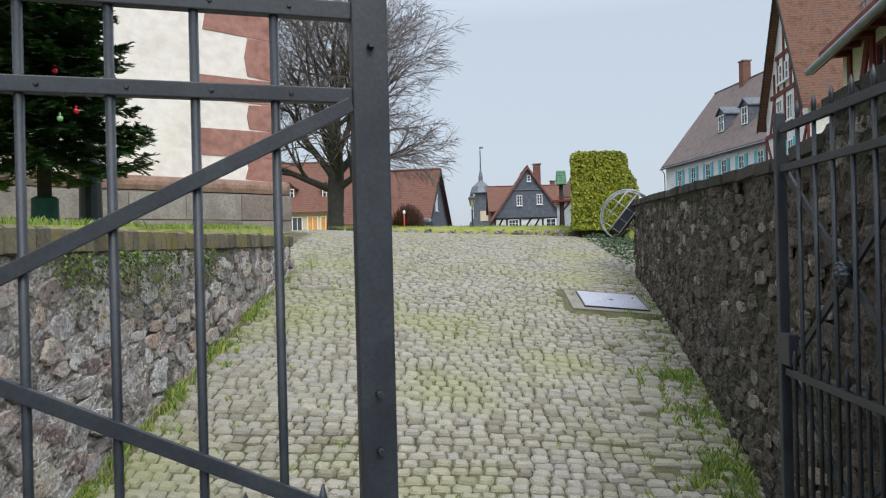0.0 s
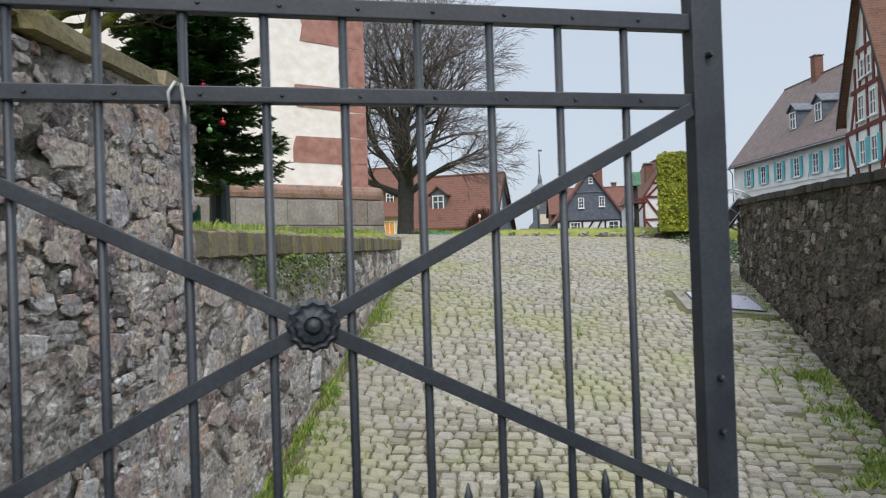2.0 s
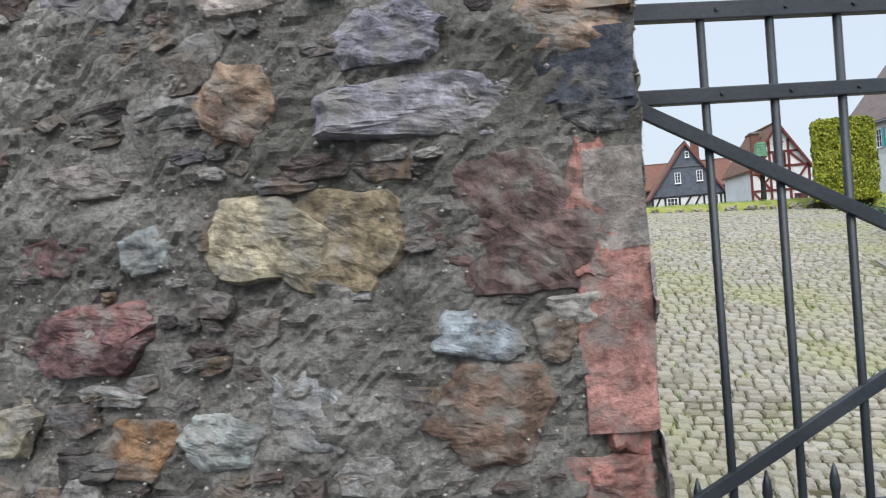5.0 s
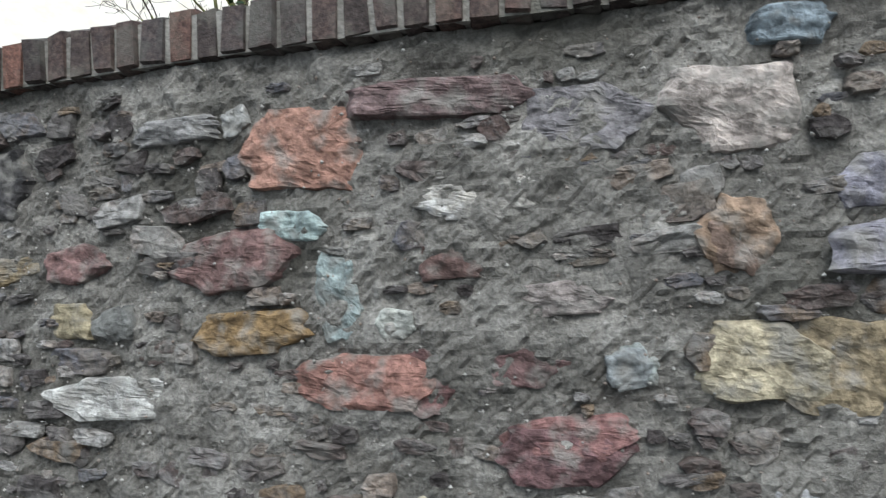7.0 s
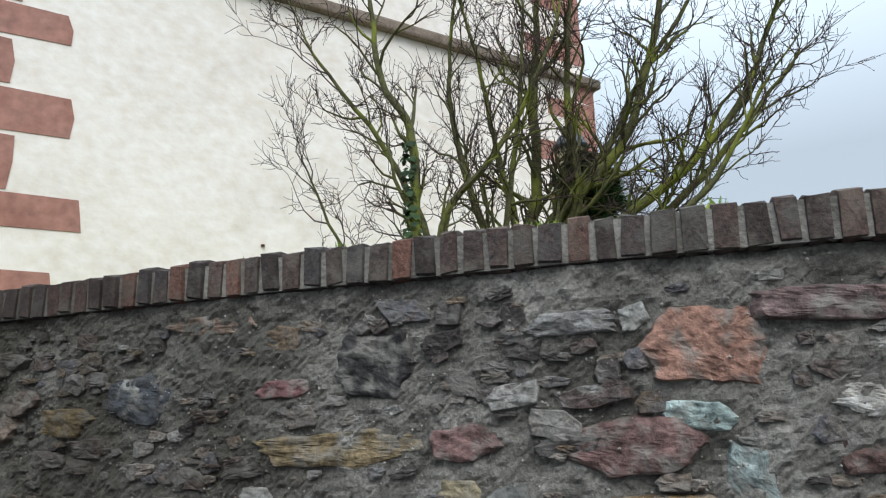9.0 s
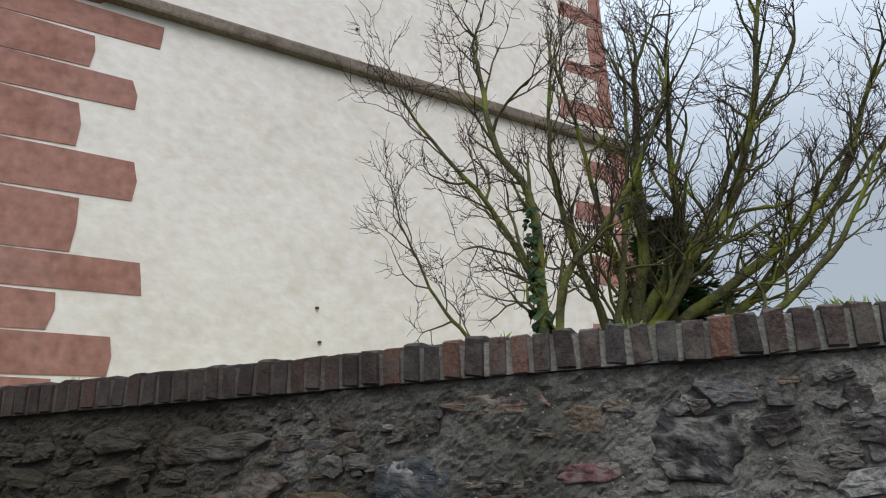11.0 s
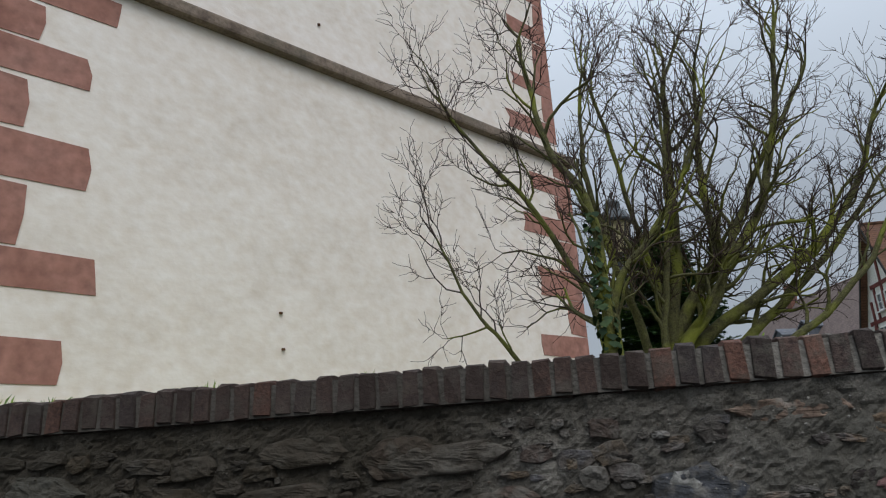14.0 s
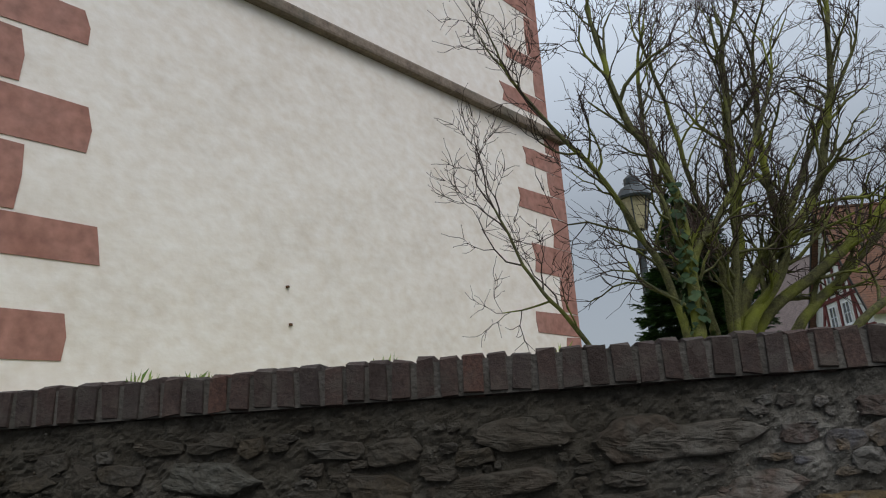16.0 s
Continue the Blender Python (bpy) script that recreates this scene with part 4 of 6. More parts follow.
def clipped_hedge():
    t = thing("clipped_hedge", "yellow-green clipped hedge block running back from the ramp's top", "hedge", at=(3.245, 16.6, 1.5))
    rnd = random.Random(4)
    store = limb_mesh()
    w, d, h, skew = 1.27, 4.2, 2.1, 0.32
    for k in range(34000):
        face = rnd.random()
        u, v = rnd.uniform(-1, 1), rnd.uniform(0, 1)
        if face < 0.3:
            p, n = (u * w / 2, 0.0, v * h), (0, -1, 0)
        elif face < 0.55:
            p, n = (w / 2, rnd.uniform(0, d), v * h), (1, -0.3, 0)
        elif face < 0.75:
            p, n = (-w / 2, rnd.uniform(0, d), v * h), (-1, 0.3, 0)
        else:
            p, n = (u * w / 2, rnd.uniform(0, d), h), (0, 0, 1)
        x, y, z = p
        # rounded shoulders and uneven clipping
        bulge = 0.06 * noise.noise(Vector((x * 3, y * 3, z * 3)))
        r = max(0.0, abs(x) - w / 2 + 0.16) if z > h - 0.2 else 0
        z -= r * 0.6 + 0.05 * max(0.0, y)
        if x > 0.4:
            x -= 0.22 * max(0.0, z - 1.3) * min(1.0, y)
        depth = rnd.uniform(-0.08, 0.03) + bulge
        leafy(store, (x + skew * y + n[0] * depth, y + n[1] * depth, max(0.3 + 0.12 * rnd.random(), z + n[2] * depth)), n, rnd.uniform(0.022, 0.042), rnd)
    tagged(raw("leaf_cover", *store, M_HEDGE, t, "small yellow-green leaves"), kind="stuff")
    core = boxed((0, d / 2, h / 2), (w - 0.22, d - 0.2, h - 0.22), bevel=0.12)
    for v in core.verts:
        v.co.x += skew * v.co.y - (0.25 * max(0.0, v.co.z - 1.2) if v.co.x > 0.3 and v.co.y > 0.4 else 0.0)
        v.co.z -= 0.05 * max(0.0, v.co.y) * (v.co.z > 1)
    part("core", core, M_HEDGECORE, t, "dark twiggy inside")
    return t


M_HEDGE = mat("hedge_leaf", [(0.10, 0.13, 0.008), (0.20, 0.23, 0.015), (0.32, 0.33, 0.03)], 7, 0.5, 0, 40, vary="island")
M_HEDGECORE = mat("hedge_inside", [(0.015, 0.02, 0.006), (0.04, 0.05, 0.012)], 9, 0.9, 0.5, 40)
clipped_hedge()

M_GALV = mat("galvanised_wire", [(0.30, 0.32, 0.34), (0.42, 0.44, 0.46)], 9, 0.45, 0.1, 60, metal=0.6)
M_BLACKPLASTIC = mat("black_housing", [(0.012, 0.014, 0.02), (0.022, 0.025, 0.033)], 5, 0.4, 0.05, 60, spec=0.5)


def floodlight():
    """A floodlight inside a bowed wire guard, on a bracket at the wall's end."""
    t = thing("floodlight", "black floodlight inside a bowed galvanised wire guard on the wall", "light", at=(2.62, 11.5, 1.93))
    t.scale = (0.92, 0.92, 0.92)
    t.rotation_euler = (0, radians(38), radians(-14))
    body = part("housing", boxed((0.1, 0, 0), (0.2, 0.42, 0.66), bevel=0.02), M_BLACKPLASTIC, t)
    part("glass_rim", boxed((-0.008, 0, 0), (0.016, 0.4, 0.64), bevel=0.004), M_GALV, body, "pale metal rim")
    # hoops bow outwards from the mounting edge
    for k in range(4):
        y = -0.3 + 0.2 * k
        pts = [(0.16 - 0.5 * math.sin(math.pi * j / 16) ** 0.75, y, 0.44 * math.cos(math.pi * j / 16)) for j in range(17)]
        part("guard_hoop", tube(bmesh.new(), pts, [0.013 if k in (0, 3) else 0.008] * 17, 6), M_GALV, t)
    for k in range(11):
        a = math.pi * (k + 0.5) / 11
        x, z = 0.16 - 0.5 * math.sin(a) ** 0.75, 0.44 * math.cos(a)
        part("guard_wire", tube(bmesh.new(), [(x, -0.3, z), (x, 0.3, z)], [0.007, 0.007], 6), M_GALV, t)
    for k in range(4):
        z = -0.3 + 0.2 * k
        reach = 0.16 - 0.5 * math.sin(math.acos(z / 0.44)) ** 0.75
        part("guard_wire", tube(bmesh.new(), [(0.16, -0.3, z), (reach, -0.3, z)], [0.007, 0.007], 6), M_GALV, t)
    for x in (-0.16, 0.0, 0.16):
        s = min(1.0, ((0.16 - x) / 0.5)) ** (1 / 0.75)
        zz = 0.44 * math.sqrt(max(0.0, 1 - s * s))
        part("guard_wire", tube(bmesh.new(), [(x, -0.3, -zz), (x, -0.3, zz)], [0.008, 0.008], 6), M_GALV, t)
    pts = [(0.2 + 0.26 * math.sin(math.pi * j / 10), -0.12, 0.1 - 0.24 * math.cos(math.pi * j / 10)) for j in range(11)]
    part("bracket", tube(bmesh.new(), pts, [0.022] * 11, 8), M_GALV, t, "bent steel bracket")
    part("bracket_arm", beam(bmesh.new(), (0.14, -0.12, -0.16), (0.42, -0.1, 0.1), 0.035, 0.035), M_GALV, t)
    return t


floodlight()

# ---- cover plate in the ramp ----
M_PLATE = mat("pale_steel_plate", [(0.34, 0.34, 0.41), (0.42, 0.42, 0.49)], 5, 0.4, 0.15, 120, metal=0.1)
M_CONCRETE = mat("worn_concrete", [(0.17, 0.155, 0.125), (0.24, 0.225, 0.19)], 4, 0.9, 0.4, 60)


def cover_plate():
    y0, y1, x0, x1 = 9.0, 9.75, 1.56, 2.34
    t = thing("steel_cover", "pale rectangular steel access cover set in the cobbles", "cover", at=((x0 + x1) / 2, (y0 + y1) / 2, ramp((x0 + x1) / 2, (y0 + y1) / 2)))
    sx = math.atan((ramp(x1, 9.2) - ramp(x0, 9.2)) / (x1 - x0))
    sy = math.atan((ramp(1.9, y1) - ramp(1.9, y0)) / (y1 - y0))
    t.rotation_euler = (sy, -sx, 0)
    part("plate", boxed((0, 0, 0.03), (x1 - x0, y1 - y0, 0.02), bevel=0.004), M_PLATE, t)
    for s in (-1, 1):
        part("rim", boxed((s * ((x1 - x0) / 2 + 0.008), 0, 0.014), (0.014, y1 - y0 + 0.03, 0.05), bevel=0.003), M_IRON, t, "dark steel rim")
        part("rim", boxed((0, s * ((y1 - y0) / 2 + 0.008), 0.014), (x1 - x0, 0.014, 0.05), bevel=0.003), M_IRON, t, "dark steel rim")
    part("surround", boxed((0, 0, -0.02), (x1 - x0 + 0.34, y1 - y0 + 0.22, 0.08), bevel=0.01), M_CONCRETE, t, "worn concrete surround")
    lug = bmesh.new()
    lathe(lug, [(0.03, 0.04), (0.03, 0.043), (0.012, 0.045)], 12)
    part("lifting_lug", lug, M_IRON, t)
    return t


cover_plate()


# ---- houses ----
def courses(m, pitch, amount):
    """Adds level tile or board courses to a material as relief and shade of joints."""
    n, l = m.node_tree.nodes, m.node_tree.links
    geo = next(x for x in n if x.bl_idname == "ShaderNodeNewGeometry")
    split = n.new("ShaderNodeSeparateXYZ")
    l.new(geo.outputs["Position"], split.inputs[0])
    saw = n.new("ShaderNodeMath")
    saw.operation = "MULTIPLY"
    saw.inputs[1].default_value = 1 / pitch
    l.new(split.outputs[2], saw.inputs[0])
    frac = n.new("ShaderNodeMath")
    frac.operation = "FRACT"
    l.new(saw.outputs[0], frac.inputs[0])
    line = n.new("ShaderNodeMapRange")
    line.inputs[1].default_value, line.inputs[2].default_value, line.inputs[3].default_value, line.inputs[4].default_value = 0.0, 0.3, 1.0 - amount, 1.0
    l.new(frac.outputs[0], line.inputs[0])
    mul = n.new("ShaderNodeVectorMath")
    mul.operation = "SCALE"
    b = n["Principled BSDF"]
    src = b.inputs["Base Color"].links[0].from_socket
    l.new(src, mul.inputs[0])
    l.new(line.outputs[0], mul.inputs["Scale"])
    l.new(mul.outputs[0], b.inputs["Base Color"])
    return m


M_REDTILE = courses(mat("red_clay_tiles", [(0.105, 0.048, 0.034), (0.16, 0.072, 0.05), (0.12, 0.062, 0.046)], 2.5, 0.85, 0.4, 16), 0.17, 0.45)
M_BROWNTILE = courses(mat("brown_clay_tiles", [(0.09, 0.045, 0.03), (0.15, 0.075, 0.048), (0.11, 0.065, 0.05)], 2.2, 0.85, 0.5, 12), 0.13, 0.5)
M_GREYTILE = courses(mat("grey_brown_tiles", [(0.12, 0.09, 0.082), (0.17, 0.13, 0.12)], 2, 0.85, 0.4, 12), 0.16, 0.3)
M_SLATEWALL = courses(mat("slate_cladding", [(0.075, 0.088, 0.11), (0.10, 0.115, 0.14), (0.125, 0.14, 0.165)], 2.5, 0.6, 0.3, 14), 0.2, 0.3)
M_RENDER = mat("white_house_render", [(0.58, 0.58, 0.56), (0.68, 0.68, 0.66)], 1.2, 0.9, 0.15, 14)
M_CREAM = mat("cream_house_render", [(0.55, 0.46, 0.34), (0.62, 0.53, 0.41)], 1.2, 0.9, 0.15, 14)
M_TIMBER = mat("dark_red_timber", [(0.10, 0.025, 0.022), (0.16, 0.04, 0.035)], 4, 0.8, 0.3, 30)
M_BLACKTIMBER = mat("black_timber", [(0.02, 0.018, 0.017), (0.035, 0.032, 0.03)], 4, 0.8, 0.3, 30)
M_WHITEPAINT = mat("white_window_paint", [(0.70, 0.70, 0.70), (0.78, 0.78, 0.78)], 4, 0.5, 0, 30)
M_PANE = mat("dark_window_glass", [(0.03, 0.035, 0.04), (0.05, 0.06, 0.065)], 0.6, 0.08, 0, 3, spec=0.8)
M_TEAL = mat("turquoise_shutter", [(0.10, 0.38, 0.42), (0.14, 0.46, 0.50)], 3, 0.6, 0.1, 30)
# window light imitated by a plain orange pane colour
M_ORANGE = mat("orange_lit_pane", [(0.60, 0.26, 0.05), (0.70, 0.34, 0.09)], 2, 0.8, 0, 20)
M_VERGE = mat("reddish_verge_board", [(0.15, 0.06, 0.05), (0.20, 0.085, 0.07)], 4, 0.8, 0.1, 30)
M_CHIMNEY = mat("chimney_brick", [(0.12, 0.06, 0.045), (0.20, 0.10, 0.075)], 5, 0.9, 0.4, 30)
M_LEAD = mat("zinc_gutter", [(0.11, 0.12, 0.135), (0.17, 0.18, 0.20)], 4, 0.5, 0.1, 30, metal=0.4)
M_COPPERROOF = mat("green_patina_roof", [(0.12, 0.26, 0.19), (0.18, 0.34, 0.25)], 5, 0.7, 0.2, 30)


def prism(profile, y0, y1):
    """A prism along y from an outline in (x, z)."""
    bm = bmesh.new()
    a = [bm.verts.new((x, y0, z)) for x, z in profile]
    b = [bm.verts.new((x, y1, z)) for x, z in profile]
    n = len(profile)
    bm.faces.new(a)
    bm.faces.new(b[::-1])
    for k in range(n):
        bm.faces.new((a[k], b[k], b[(k + 1) % n], a[(k + 1) % n]))
    bmesh.ops.recalc_face_normals(bm, faces=bm.faces)
    return bm


def house(label, at, turn, width, depth, eave, ridge, wall_m, roof_m, overhang=0.3, thick=0.14, verge=None):
    """A gabled house: its gable faces its own -y, the ridge runs along +y."""
    h = thing("house", label, "house", at=at)
    h.rotation_euler = (0, 0, radians(turn))
    w = width / 2
    part("wall", prism([(-w, -0.5), (w, -0.5), (w, eave), (0, ridge - 0.02), (-w, eave)], 0, depth), wall_m, h)
    slope = (ridge - eave) / w
    for s in (-1, 1):
        x1, z1 = s * (w + overhang), eave - overhang * slope
        prof = [(0, ridge), (x1, z1), (x1, z1 + thick), (0, ridge + thick * 1.25)]
        roof = part("roof", prism(prof, -overhang, depth + overhang), roof_m, h)
        if verge:
            vp = [(0, ridge - 0.1), (x1, z1 - 0.1), (x1, z1 + thick + 0.03), (0, ridge + thick * 1.25 + 0.03)]
            part("verge_board", prism(vp, -overhang - 0.05, -overhang - 0.01), verge, roof)
    part("ridge_tiles", tube(bmesh.new(), [(0, -overhang, ridge + thick * 1.2), (0, depth + overhang, ridge + thick * 1.2)], [0.1, 0.1], 6), roof_m, h)
    return h


FRONT = Matrix()


def side(house_width, which):
    """The frame of a side wall: u runs along the house's depth."""
    if which < 0:
        return Matrix(((0, 1, 0, -house_width / 2), (-1, 0, 0, 0), (0, 0, 1, 0), (0, 0, 0, 1)))
    return Matrix(((0, -1, 0, house_width / 2), (1, 0, 0, 0), (0, 0, 1, 0), (0, 0, 0, 1)))


def window(h, f, u, z, w, hh, panes=(2, 3), shutters=None, pane_m=None, frame_m=None):
    """A casement window with frame, glazing bars, panes and sill; shutters where the house has them."""
    fm = frame_m or M_WHITEPAINT

    def placed(bm):
        bm.transform(f)
        return bm
    bm = bmesh.new()
    t = 0.07
    for s in (-1, 1):
        box(bm, (u + s * (w / 2 - t / 2), -0.03, z), (t, 0.09, hh))
        box(bm, (u, -0.03, z + s * (hh / 2 - t / 2)), (w - 2 * t, 0.09, t))
    win = part("window", placed(bm), fm, h)
    part("pane", placed(boxed((u, -0.012, z), (w - 2 * t, 0.02, hh - 2 * t))), pane_m or M_PANE, win)
    for k in range(1, panes[0]):
        part("glazing_bar", placed(boxed((u - w / 2 + w * k / panes[0], -0.04, z), (0.05, 0.04, hh - 2 * t))), fm, win)
    for k in range(1, panes[1]):
        part("glazing_bar", placed(boxed((u, -0.038, z - hh / 2 + hh * k / panes[1]), (w - 2 * t, 0.03, 0.035))), fm, win)
    part("sill", placed(boxed((u, -0.08, z - hh / 2 - 0.04), (w + 0.14, 0.16, 0.06))), fm, win)
    if shutters:
        for s in (-1, 1):
            sh = part("shutter", placed(boxed((u + s * (w * 0.78), -0.06, z), (w * 0.5, 0.05, hh + 0.06), bevel=0.01)), shutters, win, "turquoise wooden shutter")
            for k in range(6):
                part("slat", placed(boxed((u + s * (w * 0.78), -0.092, z - hh / 2 + hh * (k + 0.5) / 6), (w * 0.38, 0.02, hh / 9))), shutters, sh)
    return win


def timbers(h, f, lines, material, w=0.18):
    for (u0, z0), (u1, z1) in lines:
        bm = beam(bmesh.new(), (u0, -0.02, z0), (u1, -0.02, z1), 0.07, w, (0, 0, 1) if abs(u1 - u0) > 0.01 else (1, 0, 0))
        bm.transform(f)
        part("timber", bm, material, h)


def chimney(h, x, y, z0, z1, w=0.6):
    c = part("chimney", boxed((x, y, (z0 + z1) / 2), (w, w, z1 - z0), bevel=0.02), M_CHIMNEY, h, "brick chimney stack")
    part("chimney_cap", boxed((x, y, z1 + 0.06), (w + 0.16, w + 0.16, 0.12), bevel=0.02), M_PLINTH, c)


BASE = 1.8
# slate gabled house with a half-timbered ground floor
slate = house("slate-clad gabled house with a black and white timbered ground floor", (7.7, 80, BASE), 0, 7.6, 9, 3.0, 8.45, M_SLATEWALL, M_BROWNTILE, 0.3, 0.2, M_VERGE)
part("ground_floor", boxed((0, -0.02, 1.45), (7.4, 0.06, 2.9)), M_RENDER, slate, "white plaster between black timbers")
timbers(slate, Matrix.Translation((0, -0.06, 0)), [((-3.7, 2.85), (3.7, 2.85)), ((-3.7, 0.2), (-3.7, 2.85)), ((-2.9, 2.8), (-3.5, 1.6)), ((-2.4, 0.2), (-2.4, 2.8)), ((-0.9, 0.2), (-0.9, 2.8)), ((-0.5, 1.6), (0.3, 2.8)), ((1.2, 2.8), (0.5, 1.5)), ((1.6, 0.2), (1.6, 2.8)), ((3.3, 0.2), (3.3, 2.8)), ((3.7, 0.2), (3.7, 2.85)), ((-3.7, 1.5), (3.7, 1.5))], M_BLACKTIMBER, 0.2)
window(slate, FRONT, -0.95, 4.85, 0.62, 1.15, (2, 3))
window(slate, FRONT, 1.3, 4.95, 0.62, 1.15, (2, 3))
window(slate, FRONT, 0.15, 7.3, 0.42, 0.65, (1, 2))
window(slate, Matrix.Translation((0, -0.06, 0)), -1.65, 2.3, 1.1, 0.85, (3, 2))
window(slate, Matrix.Translation((0, -0.06, 0)), 2.5, 2.25, 1.1, 1.0, (2, 2))
part("storey_band", boxed((0, -0.05, 6.05), (3.8, 0.1, 0.12)), M_LEAD, slate)
chimney(slate, 1.45, 3.5, 6.5, 9.2, 0.8)
red_behind = house("red-roofed house with dormers behind the slate house", (14.5, 95, BASE), 90, 8.0, 10.5, 4.4, 7.6, M_BROWNTILE, M_REDTILE)
chimney(red_behind, 0.5, 2.0, 6.6, 8.3)

# half-timbered gable in red and white
redt = house("white half-timbered gable house with dark red beams", (11.05, 55, BASE), 4, 3.6, 7, 3.2, 5.9, M_RENDER, M_BROWNTILE, 0.2, 0.12, M_TIMBER)
timbers(redt, FRONT, [((-1.8, 3.15), (1.8, 3.15)), ((-1.8, 0), (-1.8, 3.2)), ((1.8, 0), (1.8, 3.2)), ((-0.6, 0), (-0.6, 4.9)), ((0.6, 0), (0.6, 4.9)), ((-1.2, 4.1), (1.2, 4.1)), ((-1.8, 1.6), (1.8, 1.6)), ((-1.7, 3.1), (-0.7, 1.7)), ((1.7, 3.1), (0.7, 1.7)), ((-1.5, 3.2), (-0.6, 4.1)), ((1.5, 3.2), (0.6, 4.1)), ((-1.7, 1.5), (-0.7, 0.2)), ((1.7, 1.5), (0.7, 0.2)), ((-0.6, 2.4), (0.6, 2.4))], M_TIMBER, 0.15)
window(redt, FRONT, 0, 3.65, 0.8, 0.8, (2, 2), frame_m=M_TIMBER)
window(redt, FRONT, 0, 5.0, 0.5, 0.5, (1, 1), frame_m=M_TIMBER)
window(redt, FRONT, 1.2, 0.9, 0.8, 0.8, (2, 2), frame_m=M_TIMBER)
chimney(redt, -0.9, 2.0, 4.0, 5.6, 0.5)
redt.scale = (1.1, 1.1, 1.1)
# red tiled house with a slate gable end
red = house("red clay tiled house with a grey slate gable end and dormer", (-1.5, 50.2, BASE), 80, 7.0, 5.6, 1.55, 5.1, M_SLATEWALL, M_REDTILE, 0.25, 0.14, M_BLACKTIMBER)
window(red, FRONT, -0.6, 2.9, 0.5, 1.2, (2, 2))


def dormer(h, side_sign, y, out, z0, w, hh, roof_m, wall_m):
    """A small gabled dormer with its window on a roof slope; out is its distance from the ridge line."""
    f = Matrix(((0, side_sign * -1, 0, side_sign * out), (side_sign, 0, 0, y), (0, 0, 1, z0), (0, 0, 0, 1)))
    body = prism([(-w / 2, 0), (w / 2, 0), (w / 2, hh), (0, hh + w * 0.42), (-w / 2, hh)], 0, out * 0.75)
    body.transform(f)
    dm = part("dormer", body, wall_m, h, "small gabled roof dormer")
    for s in (-1, 1):
        rp = prism([(0, hh + w * 0.42), (s * (w / 2 + 0.15), hh - 0.12), (s * (w / 2 + 0.15), hh - 0.02), (0, hh + w * 0.42 + 0.12)], -0.2, out * 0.75)
        rp.transform(f)
        part("dormer_roof", rp, roof_m, dm)
    t = 0.07
    bm = bmesh.new()
    for s in (-1, 1):
        box(bm, (s * (w * 0.34), -0.03, hh * 0.5), (t, 0.08, hh * 0.86))
        box(bm, (0, -0.03, hh * 0.5 + s * hh * 0.4), (w * 0.62, 0.08, t))
    box(bm, (0, -0.035, hh * 0.5), (0.05, 0.06, hh * 0.8))
    box(bm, (0, -0.035, hh * 0.58), (w * 0.6, 0.05, 0.05))
    bm.transform(f)
    part("dormer_window", bm, M_WHITEPAINT, dm)
    pn = boxed((0, -0.008, hh * 0.5), (w * 0.62, 0.02, hh * 0.78))
    pn.transform(f)
    part("dormer_pane", pn, M_PANE, dm)
    return dm


dormer(red, -1, 4.0, 2.35, 2.55, 1.1, 1.25, M_BROWNTILE, M_SLATEWALL)
part("shop_front", boxed((-3.52, 3.6, 0.75), (0.06, 2.2, 0.9)), M_TEAL, red, "pale blue ground floor window front")

# cream house; the orange light in its windows is painted as pane colour
cream = house("cream rendered house with an old red roof and orange-lit windows", (-9.2, 64, BASE), 90, 9.0, 12.0, 3.2, 7.5, M_CREAM, M_REDTILE, 0.35, 0.15)
for u in (3.0, 1.9):
    window(cream, side(9.0, -1), -u - 0.1, 2.0, 0.9, 1.25, (2, 1), None, M_ORANGE)
window(cream, side(9.0, -1), -4.4, 2.0, 0.9, 1.25, (2, 1))
dormer(cream, -1, 2.1, 3.4, 4.15, 0.9, 1.0, M_REDTILE, M_BROWNTILE)
dormer(cream, -1, 5.2, 3.4, 4.15, 0.9, 1.0, M_REDTILE, M_BROWNTILE)

# white house with turquoise shutters
white = house("long white house with turquoise shutters and a grey-brown roof", (29.0, 51.0, BASE), 8, 11.0, 21.2, 7.5, 14.4, M_RENDER, M_GREYTILE, 0.35, 0.16)
for k in range(7):
    window(white, side(11.0, -1), -(1.6 + 2.75 * k), 5.75, 0.85, 1.55, (2, 3), M_TEAL)
timbers(white, side(11.0, -1), [((-21.1, 6.9), (-0.1, 6.9)), ((-21.1, 4.6), (-0.1, 4.6)), ((-8.4, 4.6), (-7.6, 6.9)), ((-5.7, 4.6), (-4.9, 6.9))], M_RENDER, 0.12)
dormer(white, -1, 12.4, 4.3, 9.1, 1.2, 1.7, M_SLATE, M_SLATEWALL)
dormer(white, -1, 8.6, 4.3, 9.1, 1.2, 1.7, M_SLATE, M_SLATEWALL)
chimney(white, -0.2, 15.6, 13.6, 16.2, 0.75)
part("gutter", tube(bmesh.new(), [(-5.95, -0.3, 7.0), (-5.95, 21.5, 7.0)], [0.09, 0.09], 8), M_LEAD, white)
part("downpipe", tube(bmesh.new(), [(-5.95, 21.3, 7.0), (-5.62, 21.3, 6.5), (-5.62, 21.3, 0.1)], [0.05, 0.05, 0.05], 8), M_LEAD, white)

